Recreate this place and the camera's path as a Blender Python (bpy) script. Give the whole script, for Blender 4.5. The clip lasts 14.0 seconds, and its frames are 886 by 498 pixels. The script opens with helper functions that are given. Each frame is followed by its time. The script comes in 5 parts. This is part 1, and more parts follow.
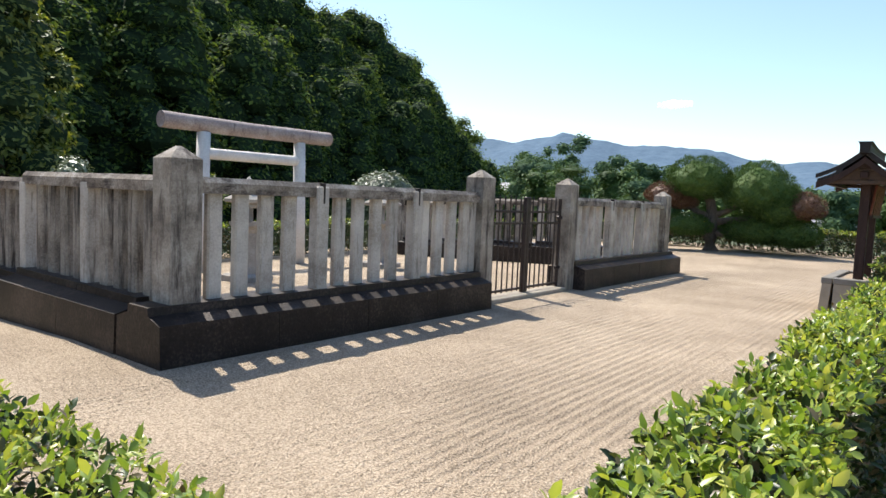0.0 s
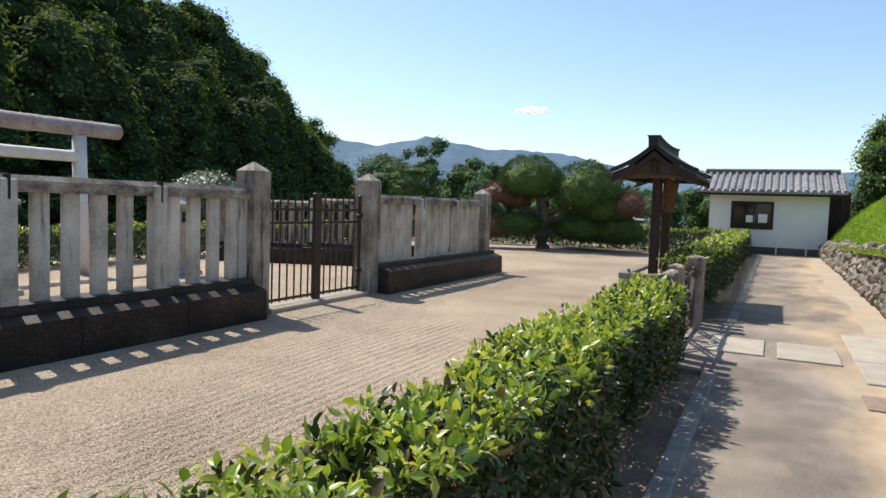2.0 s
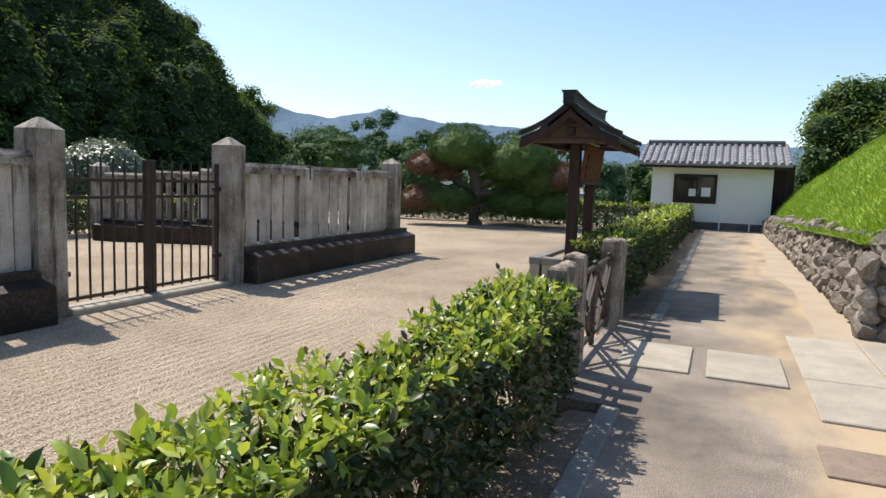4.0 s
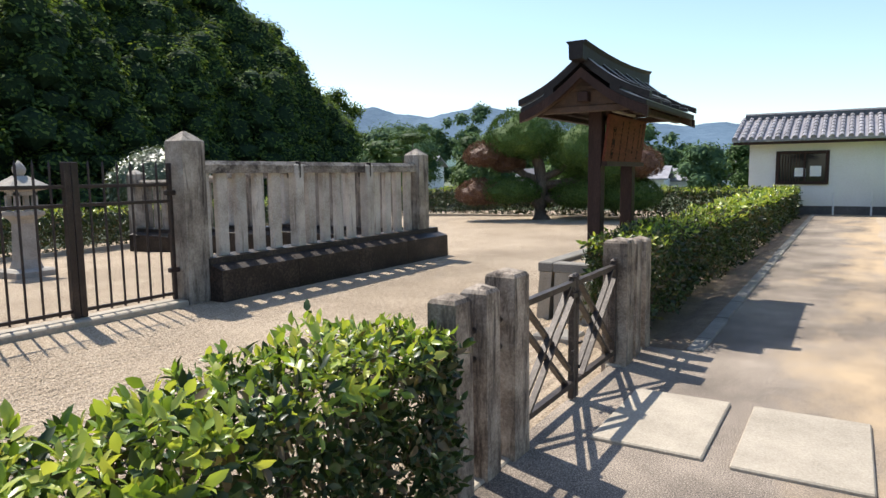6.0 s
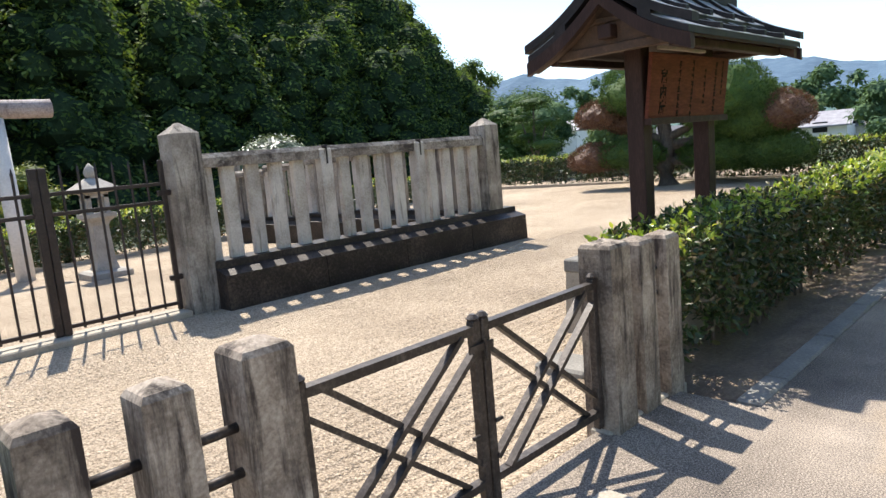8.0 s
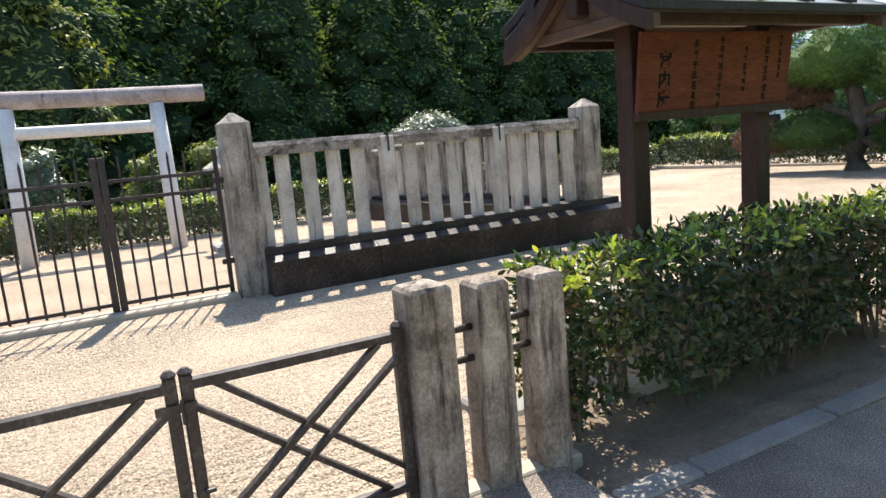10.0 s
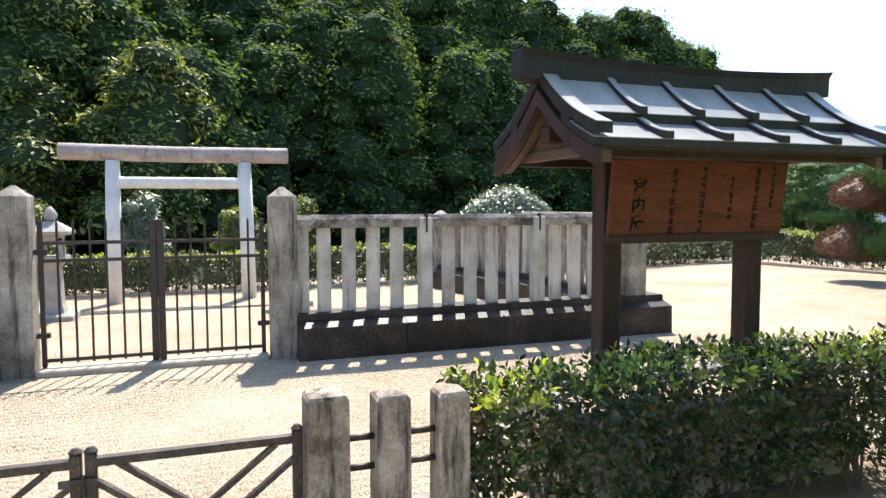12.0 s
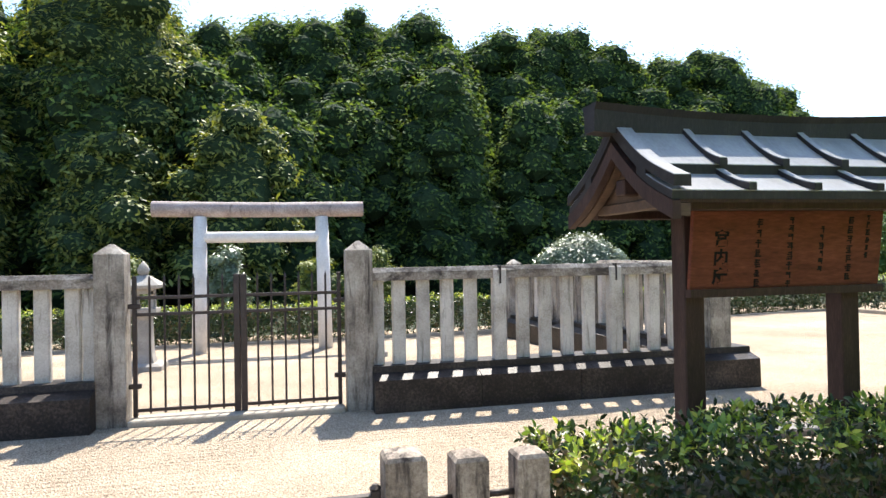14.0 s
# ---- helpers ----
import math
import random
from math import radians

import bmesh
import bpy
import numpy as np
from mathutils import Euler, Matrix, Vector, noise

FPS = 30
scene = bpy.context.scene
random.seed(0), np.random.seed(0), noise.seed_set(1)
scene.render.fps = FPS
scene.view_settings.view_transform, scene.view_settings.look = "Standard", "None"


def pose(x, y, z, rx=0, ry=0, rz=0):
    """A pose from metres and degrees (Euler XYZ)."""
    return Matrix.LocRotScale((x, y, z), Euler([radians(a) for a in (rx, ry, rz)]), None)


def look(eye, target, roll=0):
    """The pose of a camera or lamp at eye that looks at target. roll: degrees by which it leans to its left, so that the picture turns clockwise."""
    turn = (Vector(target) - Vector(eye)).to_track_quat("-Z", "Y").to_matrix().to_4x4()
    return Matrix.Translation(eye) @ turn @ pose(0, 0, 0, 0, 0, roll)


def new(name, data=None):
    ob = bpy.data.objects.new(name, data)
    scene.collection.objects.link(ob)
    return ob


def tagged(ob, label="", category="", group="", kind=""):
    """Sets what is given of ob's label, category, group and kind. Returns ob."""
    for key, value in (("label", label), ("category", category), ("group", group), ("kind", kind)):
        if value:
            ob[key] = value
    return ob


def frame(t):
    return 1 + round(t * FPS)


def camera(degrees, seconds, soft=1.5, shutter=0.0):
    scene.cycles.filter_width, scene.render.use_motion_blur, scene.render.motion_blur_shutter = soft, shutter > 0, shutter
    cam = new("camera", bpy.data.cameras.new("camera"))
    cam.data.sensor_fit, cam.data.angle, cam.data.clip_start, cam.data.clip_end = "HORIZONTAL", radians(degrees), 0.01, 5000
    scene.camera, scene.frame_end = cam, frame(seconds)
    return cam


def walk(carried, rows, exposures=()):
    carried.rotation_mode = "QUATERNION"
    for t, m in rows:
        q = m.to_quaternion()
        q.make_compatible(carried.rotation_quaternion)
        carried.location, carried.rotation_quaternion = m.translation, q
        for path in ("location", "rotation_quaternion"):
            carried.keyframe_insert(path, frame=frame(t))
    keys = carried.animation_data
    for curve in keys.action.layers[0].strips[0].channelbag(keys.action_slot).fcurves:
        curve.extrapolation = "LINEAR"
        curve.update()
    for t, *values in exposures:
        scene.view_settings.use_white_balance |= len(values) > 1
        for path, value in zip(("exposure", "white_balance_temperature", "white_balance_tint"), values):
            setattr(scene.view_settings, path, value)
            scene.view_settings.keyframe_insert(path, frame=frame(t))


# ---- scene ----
cam = camera(67.5, 14.0)
PATH = [
    (0, (-0.139, -0.463, 1.604), (-1.366, 1.109, 1.446), 2.5),
    (0.5, (0.074, -0.18, 1.591), (-1.109, 1.425, 1.439), 1.4),
    (1, (0.134, 0.16, 1.575), (-0.922, 1.852, 1.429), 2.1),
    (1.5, (0.275, 0.616, 1.563), (-0.633, 2.393, 1.433), 1.8),
    (2, (0.346, 1.08, 1.548), (-0.546, 2.866, 1.415), 2.0),
    (2.5, (0.412, 1.607, 1.543), (-0.329, 3.458, 1.382), 2.4),
    (3, (0.442, 2.175, 1.542), (-0.295, 4.025, 1.362), 2.6),
    (5.5, (0.693, 5.093, 1.506), (-0.244, 6.845, 1.279), -0.5),
    (6, (0.901, 5.661, 1.479), (-0.14, 7.354, 1.256), -0.7),
    (6.5, (0.922, 6.176, 1.491), (-0.162, 7.835, 1.227), -1.1),
    (7, (1.04, 6.752, 1.491), (-0.198, 8.298, 1.213), -2.5),
    (7.5, (1.072, 7.294, 1.48), (-0.249, 8.766, 1.185), -3.9),
    (10, (1.834, 9.561, 1.548), (0.078, 10.461, 1.222), -4.9),
    (10.5, (1.816, 9.858, 1.514), (0.037, 10.668, 1.089), -4.0),
    (11, (1.877, 10.009, 1.548), (0.035, 10.671, 1.139), -3.2),
    (11.5, (2.147, 10.198, 1.675), (0.254, 10.788, 1.412), -1.8),
    (12, (2.342, 10.218, 1.794), (0.46, 10.881, 1.667), -0.2),
    (12.5, (2.393, 10.343, 1.817), (0.533, 11.071, 1.709), -1.1),
    (13, (2.394, 10.354, 1.83), (0.714, 11.438, 1.788), -1.6),
    (13.5, (2.369, 10.315, 1.836), (0.573, 11.195, 1.821), -2.3),
    (14, (2.35, 10.197, 1.845), (0.403, 10.655, 1.864), -1.0),
]
EXPOSURES = [(0.0, 0.6), (0.5, 0.3), (1.5, 0.32), (3.0, 0.32), (5.5, 0.5), (7.5, 0.78), (10.0, 1.08), (11.0, 1.08), (12.0, 1.32), (14.0, 1.32)]
walk(cam, [(t, look(eye, target, roll)) for t, eye, target, roll in PATH], EXPOSURES)

# ---- sky and sun ----
SUN_WAY = Vector((-0.62, 0.21, 1.0)).normalized()
world = bpy.data.worlds.new("sky")
scene.world = world
world.use_nodes = True
sky = world.node_tree.nodes.new("ShaderNodeTexSky")
sky.sky_type, sky.sun_disc = "NISHITA", False
sky.sun_elevation, sky.sun_rotation = math.asin(SUN_WAY.z), math.atan2(SUN_WAY.x, SUN_WAY.y)
sky.air_density, sky.dust_density, sky.ozone_density = 1.0, 0.6, 2.2
back = world.node_tree.nodes["Background"]
back.inputs["Strength"].default_value = 0.15
world.node_tree.links.new(sky.outputs[0], back.inputs[0])
sun_data = bpy.data.lights.new("sun", "SUN")
sun_data.energy, sun_data.angle, sun_data.color = 4.9, radians(0.53), (1.0, 0.94, 0.85)
sun = new("sun", sun_data)
sun.matrix_world = look(SUN_WAY * 100, (0, 0, 0))


# ---- materials ----
def ramp_node(nt, stops):
    r = nt.nodes.new("ShaderNodeValToRGB")
    el = r.color_ramp.elements
    while len(el) < len(stops):
        el.new(0.5)
    for e, (p, c) in zip(el, stops):
        e.position, e.color = p, (*c, 1)
    return r


def noise_node(nt, scale, detail=4.0, rough=0.6, vec=None, distort=0.0):
    n = nt.nodes.new("ShaderNodeTexNoise")
    n.inputs["Scale"].default_value, n.inputs["Detail"].default_value = scale, detail
    n.inputs["Roughness"].default_value, n.inputs["Distortion"].default_value = rough, distort
    if vec:
        nt.links.new(vec, n.inputs["Vector"])
    return n


def coords(nt, scale=(1, 1, 1)):
    """World-sized coordinates: objects are unscaled, the geometry's position serves."""
    g = nt.nodes.new("ShaderNodeNewGeometry")
    m = nt.nodes.new("ShaderNodeMapping")
    m.inputs["Scale"].default_value = scale
    nt.links.new(g.outputs["Position"], m.inputs["Vector"])
    return m.outputs["Vector"]


def mixed(nt, fac, a, b, mode="MIX"):
    m = nt.nodes.new("ShaderNodeMix")
    m.data_type, m.blend_type = "RGBA", mode
    for value, socket in ((fac, m.inputs[0]), (a, m.inputs[6]), (b, m.inputs[7])):
        if isinstance(value, (int, float)):
            socket.default_value = value
        elif isinstance(value, tuple):
            socket.default_value = (*value, 1)
        else:
            nt.links.new(value, socket)
    return m.outputs[2]


def surface(name, dark, mid, light, big=0.8, fine=30.0, rough=0.8, bump=0.3, stretch=(1, 1, 1), stain=None, stain_amount=0.0,
            stain_scale=(1, 1, 1), vary=0.0, metal=0.0, bump_dist=0.01, fine_mix=0.5, spread=0.18, shine=0.5):
    """A weathered surface: broad blotches, fine grain, optional stains with a shape of their own, relief."""
    m = bpy.data.materials.new(name)
    m.use_nodes = True
    nt = m.node_tree
    b = nt.nodes["Principled BSDF"]
    v = coords(nt, stretch)
    n1, n2 = noise_node(nt, big, 5, 0.65, v), noise_node(nt, fine, 3, 0.7, v)
    mix = nt.nodes.new("ShaderNodeMix")
    mix.inputs[0].default_value = fine_mix
    nt.links.new(n1.outputs[0], mix.inputs[2])
    nt.links.new(n2.outputs[0], mix.inputs[3])
    r = ramp_node(nt, [(0.5 - spread, dark), (0.5, mid), (0.5 + spread, light)])
    nt.links.new(mix.outputs[0], r.inputs[0])
    col = r.outputs[0]
    if stain:
        vs = coords(nt, stain_scale)
        ns = noise_node(nt, 1.0, 6, 0.7, vs, 0.3)
        rs = ramp_node(nt, [(0.62 - 0.3 * stain_amount, (0, 0, 0)), (0.78 - 0.3 * stain_amount, (1, 1, 1))])
        nt.links.new(ns.outputs[0], rs.inputs[0])
        col = mixed(nt, rs.outputs[0], col, stain)
    if vary:
        info = nt.nodes.new("ShaderNodeObjectInfo")
        rv = ramp_node(nt, [(0.0, (1 - vary,) * 3), (1.0, (1 + vary * 0.6,) * 3)])
        nt.links.new(info.outputs["Random"], rv.inputs[0])
        col = mixed(nt, 1.0, col, rv.outputs[0], "MULTIPLY")
    nt.links.new(col, b.inputs["Base Color"])
    b.inputs["Roughness"].default_value, b.inputs["Metallic"].default_value = rough, metal
    b.inputs["Specular IOR Level"].default_value = shine
    if bump:
        bp = nt.nodes.new("ShaderNodeBump")
        bp.inputs["Strength"].default_value, bp.inputs["Distance"].default_value = bump, bump_dist
        nt.links.new(mix.outputs[0], bp.inputs["Height"])
        nt.links.new(bp.outputs[0], b.inputs["Normal"])
    return m


def foliage(name, stops, gloss=0.45, through_light=0.3, patch=0.15, shine=0.5):
    """Leaves: a colour for each leaf, patches of growth, a waxy face and light that comes through."""
    m = bpy.data.materials.new(name)
    m.use_nodes = True
    nt = m.node_tree
    b, out = nt.nodes["Principled BSDF"], nt.nodes["Material Output"]
    g = nt.nodes.new("ShaderNodeNewGeometry")
    n = noise_node(nt, patch, 3, 0.6, coords(nt))
    mix = nt.nodes.new("ShaderNodeMix")
    mix.inputs[0].default_value = 0.5
    nt.links.new(g.outputs["Random Per Island"], mix.inputs[2])
    nt.links.new(n.outputs[0], mix.inputs[3])
    r = ramp_node(nt, stops)
    nt.links.new(mix.outputs[0], r.inputs[0])
    nt.links.new(r.outputs[0], b.inputs["Base Color"])
    b.inputs["Roughness"].default_value = gloss
    b.inputs["Specular IOR Level"].default_value = shine
    tr = nt.nodes.new("ShaderNodeBsdfTranslucent")
    nt.links.new(mixed(nt, 1.0, r.outputs[0], (1.3, 1.25, 0.5), "MULTIPLY"), tr.inputs["Color"])
    ms = nt.nodes.new("ShaderNodeMixShader")
    ms.inputs[0].default_value = through_light
    nt.links.new(b.outputs[0], ms.inputs[1])
    nt.links.new(tr.outputs[0], ms.inputs[2])
    nt.links.new(ms.outputs[0], out.inputs["Surface"])
    return m


def raked_gravel():
    m = surface("raked_gravel", (0.185, 0.137, 0.09), (0.395, 0.307, 0.212), (0.575, 0.46, 0.335), big=0.35, fine=62.0, rough=0.95, bump=0.5, fine_mix=0.72, spread=0.10)
    nt = m.node_tree
    b = nt.nodes["Principled BSDF"]
    v = coords(nt)
    grain = noise_node(nt, 48, 4, 0.8, v)
    pebble = nt.nodes.new("ShaderNodeTexVoronoi")
    pebble.inputs["Scale"].default_value = 55
    nt.links.new(v, pebble.inputs["Vector"])
    height = mixed(nt, 0.5, grain.outputs[0], pebble.outputs["Distance"])
    bp = nt.nodes.new("ShaderNodeBump")
    bp.inputs["Strength"].default_value, bp.inputs["Distance"].default_value = 1.0, 0.03
    nt.links.new(height, bp.inputs["Height"])
    nt.links.new(bp.outputs[0], b.inputs["Normal"])
    return m


STONE = surface("weathered_granite", (0.12, 0.098, 0.077), (0.28, 0.24, 0.195), (0.46, 0.415, 0.35), big=2.6, fine=45, rough=0.85, bump=0.35, spread=0.15, fine_mix=0.3,
                stain=(0.045, 0.033, 0.026), stain_amount=0.42, stain_scale=(8, 8, 1.0), vary=0.12)
SLAT_STONE = surface("pale_slat_granite", (0.26, 0.225, 0.185), (0.46, 0.415, 0.36), (0.60, 0.555, 0.49), big=2.0, fine=45, rough=0.85, bump=0.35, spread=0.15, fine_mix=0.35,
                     stain=(0.09, 0.07, 0.055), stain_amount=0.18, stain_scale=(11, 11, 1.1), vary=0.14)
# Stained slats, darkened further to paint in the shade on the side runs.
SHADED_SIDE_STONE = surface("blackened_slat_granite", (0.10, 0.082, 0.066), (0.26, 0.225, 0.185), (0.40, 0.36, 0.31), big=2.0, fine=45, rough=0.85, bump=0.35, spread=0.15, fine_mix=0.35,
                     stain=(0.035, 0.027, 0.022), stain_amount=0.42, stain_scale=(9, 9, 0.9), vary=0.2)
RAIL_STONE = surface("rail_granite", (0.11, 0.085, 0.065), (0.24, 0.20, 0.16), (0.42, 0.38, 0.33), big=2.5, fine=40, rough=0.85, bump=0.4, spread=0.14, fine_mix=0.35,
                     stain=(0.05, 0.037, 0.03), stain_amount=0.5, stain_scale=(3, 3, 7), vary=0.08)
PLINTH_STONE = surface("blackened_plinth_stone", (0.007, 0.005, 0.0045), (0.020, 0.0145, 0.012), (0.078, 0.056, 0.044), spread=0.15, big=1.8, fine=30, rough=0.5, bump=0.4, shine=0.28,
                       stain=(0.20, 0.17, 0.14), stain_amount=-0.12, stain_scale=(3.2, 3.2, 1.6), bump_dist=0.02)
POST_STONE = surface("stained_post_stone", (0.105, 0.078, 0.057), (0.28, 0.223, 0.17), (0.49, 0.41, 0.325), big=4.5, fine=60, rough=0.9, bump=0.6, spread=0.14, fine_mix=0.35,
                     stain=(0.045, 0.032, 0.025), stain_amount=0.42, stain_scale=(12, 12, 1.8), vary=0.12)
TORII_STONE = surface("torii_stone", (0.45, 0.42, 0.40), (0.62, 0.59, 0.56), (0.74, 0.71, 0.68), big=2.0, fine=30, rough=0.8, bump=0.2)
BEAM_STONE = surface("torii_beam_stone", (0.17, 0.13, 0.12), (0.30, 0.24, 0.22), (0.48, 0.42, 0.39), big=3.0, fine=30, rough=0.8, bump=0.25,
                     stain=(0.10, 0.075, 0.07), stain_amount=0.2, stain_scale=(6, 6, 2))
LANTERN_STONE = surface("lantern_stone", (0.20, 0.175, 0.15), (0.33, 0.30, 0.26), (0.46, 0.42, 0.37), big=4, fine=50, rough=0.9, bump=0.35)
SLAB_STONE = surface("paving_slab", (0.25, 0.215, 0.165), (0.365, 0.315, 0.245), (0.47, 0.41, 0.325), big=2.5, fine=80, rough=0.85, bump=0.2, vary=0.08)
CURB_STONE = surface("curb_concrete", (0.13, 0.12, 0.105), (0.21, 0.195, 0.17), (0.31, 0.285, 0.25), big=2, fine=60, rough=0.9, bump=0.3, vary=0.1)
GRAVEL = raked_gravel()
def sandy_asphalt():
    """Coarse worn asphalt with sand washed over it on the side of the bank."""
    m = surface("worn_asphalt", (0.055, 0.044, 0.035), (0.185, 0.15, 0.118), (0.43, 0.355, 0.28), big=0.7, fine=130, rough=0.95, bump=0.5, fine_mix=0.66, bump_dist=0.008, spread=0.10)
    nt = m.node_tree
    b = nt.nodes["Principled BSDF"]
    base = b.inputs["Base Color"].links[0].from_socket
    g = nt.nodes.new("ShaderNodeNewGeometry")
    sep = nt.nodes.new("ShaderNodeSeparateXYZ")
    nt.links.new(g.outputs["Position"], sep.inputs[0])
    blot = noise_node(nt, 1.0, 5, 0.6, coords(nt, (1.1, 0.5, 1)))
    mm = nt.nodes.new("ShaderNodeMath")
    mm.operation = "MULTIPLY_ADD"
    nt.links.new(sep.outputs[0], mm.inputs[0])
    mm.inputs[1].default_value = 0.27
    nt.links.new(blot.outputs[0], mm.inputs[2])
    r = ramp_node(nt, [(0.68, (0, 0, 0)), (0.92, (0.9, 0.9, 0.9))])
    nt.links.new(mm.outputs[0], r.inputs[0])
    nt.links.new(mixed(nt, r.outputs[0], base, (0.47, 0.345, 0.21)), b.inputs["Base Color"])
    return m


ASPHALT = sandy_asphalt()
SAND = surface("trodden_sand", (0.30, 0.235, 0.165), (0.40, 0.315, 0.225), (0.48, 0.39, 0.285), big=1.2, fine=90, rough=0.95, bump=0.4)
SOIL = surface("dry_soil", (0.09, 0.065, 0.045), (0.17, 0.125, 0.085), (0.28, 0.21, 0.14), big=3, fine=40, rough=0.95, bump=0.8, bump_dist=0.03)
IRON = surface("brown_painted_iron", (0.018, 0.012, 0.011), (0.032, 0.022, 0.02), (0.065, 0.045, 0.04), big=6, fine=60, rough=0.45, bump=0.15, metal=0.3)
OLD_IRON = surface("weathered_gate_iron", (0.022, 0.016, 0.013), (0.045, 0.034, 0.028), (0.12, 0.10, 0.085), big=9, fine=50, rough=0.5, bump=0.25, metal=0.3)
DARK_WOOD = surface("dark_brown_timber", (0.020, 0.011, 0.009), (0.038, 0.020, 0.016), (0.072, 0.040, 0.031), big=2, fine=18, rough=0.65, bump=0.25, stretch=(6, 6, 1), shine=0.25)
BOARD_WOOD = surface("red_brown_board", (0.06, 0.019, 0.011), (0.115, 0.034, 0.019), (0.175, 0.055, 0.032), big=2.0, fine=12, rough=0.75, bump=0.2, stretch=(5, 1, 5), shine=0.2)
BARE_WOOD = surface("bare_warm_timber", (0.04, 0.023, 0.014), (0.075, 0.042, 0.025), (0.12, 0.07, 0.042), big=2, fine=14, rough=0.7, bump=0.2, stretch=(5, 1, 5))
# Two roof colours: pale for sunlit tops, near-black for shaded sides, both painted in.
ROOF_LIT_BOARD = surface("dark_sheet_roof", (0.19, 0.19, 0.19), (0.27, 0.27, 0.268), (0.35, 0.35, 0.345), big=2.5, fine=25, rough=0.38, bump=0.12, stretch=(1, 3, 1), shine=0.6)
ROOF_SHADE_TIMBER = surface("blackened_roof_timber", (0.010, 0.009, 0.009), (0.020, 0.017, 0.017), (0.042, 0.035, 0.033), big=2, fine=18, rough=0.6, bump=0.25, stretch=(1, 5, 1), shine=0.3)
INK = surface("black_ink", (0.008, 0.007, 0.007), (0.014, 0.012, 0.011), (0.02, 0.018, 0.016), rough=0.9, bump=0, shine=0.1)
WHITE_WALL = surface("white_plaster", (0.70, 0.68, 0.64), (0.78, 0.77, 0.74), (0.83, 0.82, 0.80), big=0.8, fine=20, rough=0.9, bump=0.1)
TILE = surface("grey_roof_tile", (0.16, 0.15, 0.16), (0.27, 0.255, 0.265), (0.40, 0.38, 0.39), big=1.6, fine=14, rough=0.5, bump=0.3, vary=0.22)
TILE_DARK = surface("dark_ridge_tile", (0.05, 0.048, 0.05), (0.09, 0.085, 0.088), (0.15, 0.145, 0.145), big=2, fine=14, rough=0.5, bump=0.3)
PAPER = surface("white_paper", (0.72, 0.72, 0.70), (0.78, 0.78, 0.76), (0.82, 0.82, 0.80), rough=0.8, bump=0)
GRASS_SOIL = surface("green_turf", (0.12, 0.20, 0.025), (0.19, 0.29, 0.04), (0.27, 0.37, 0.07), big=0.7, fine=25, rough=0.95, bump=0.8, bump_dist=0.05)
ROCK = surface("field_stone", (0.085, 0.07, 0.055), (0.21, 0.175, 0.14), (0.37, 0.32, 0.265), big=4.5, fine=35, rough=0.9, bump=0.7, vary=0.4, spread=0.14, bump_dist=0.02,
               stain=(0.07, 0.055, 0.045), stain_amount=0.1, stain_scale=(4, 4, 4))
MORTAR = surface("dark_earth_joint", (0.03, 0.024, 0.02), (0.06, 0.047, 0.038), (0.11, 0.09, 0.07), big=4, fine=30, rough=0.95, bump=0.6)
FAR_GROUND = surface("far_fields", (0.05, 0.075, 0.03), (0.09, 0.11, 0.05), (0.17, 0.16, 0.09), big=0.03, fine=0.6, rough=1.0, bump=0)
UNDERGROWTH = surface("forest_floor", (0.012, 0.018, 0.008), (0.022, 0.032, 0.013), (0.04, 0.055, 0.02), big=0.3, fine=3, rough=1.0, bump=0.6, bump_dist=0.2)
# Distance haze is painted into the blue of these mountain colours.
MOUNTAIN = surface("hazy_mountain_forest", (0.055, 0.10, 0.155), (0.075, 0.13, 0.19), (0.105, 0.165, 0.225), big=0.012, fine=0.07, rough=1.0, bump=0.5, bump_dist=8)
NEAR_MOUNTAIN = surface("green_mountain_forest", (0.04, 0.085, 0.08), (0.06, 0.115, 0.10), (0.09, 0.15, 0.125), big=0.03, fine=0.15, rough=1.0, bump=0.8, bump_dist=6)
# Emission is added so the cloud's unlit side still reads white.
CLOUD = bpy.data.materials.new("white_cloud")
CLOUD.use_nodes = True
CLOUD.node_tree.nodes["Principled BSDF"].inputs["Base Color"].default_value = (0.8, 0.8, 0.8, 1)
CLOUD.node_tree.nodes["Principled BSDF"].inputs["Emission Color"].default_value = (0.95, 0.97, 1.0, 1)
CLOUD.node_tree.nodes["Principled BSDF"].inputs["Emission Strength"].default_value = 0.55
BARK = surface("grey_brown_bark", (0.05, 0.04, 0.032), (0.11, 0.088, 0.07), (0.20, 0.165, 0.13), big=5, fine=25, rough=0.95, bump=0.9, stretch=(3, 3, 0.6), bump_dist=0.03)
TWIG = surface("hedge_twig", (0.06, 0.045, 0.035), (0.12, 0.09, 0.07), (0.2, 0.16, 0.12), big=6, fine=40, rough=0.9, bump=0.4)
DARK_GLASS = bpy.data.materials.new("dark_window_glass")
DARK_GLASS.use_nodes = True
DARK_GLASS.node_tree.nodes["Principled BSDF"].inputs["Base Color"].default_value = (0.02, 0.022, 0.025, 1)
DARK_GLASS.node_tree.nodes["Principled BSDF"].inputs["Roughness"].default_value = 0.06
RUST = surface("rusty_cover", (0.16, 0.115, 0.08), (0.24, 0.175, 0.125), (0.32, 0.24, 0.175), big=8, fine=60, rough=0.8, bump=0.4)
HEDGE_LEAF = foliage("hedge_leaf", [(0.2, (0.014, 0.027, 0.009)), (0.45, (0.028, 0.053, 0.014)), (0.60, (0.058, 0.095, 0.022)), (0.72, (0.13, 0.095, 0.05))], 0.40, 0.16, 1.5, 0.4)
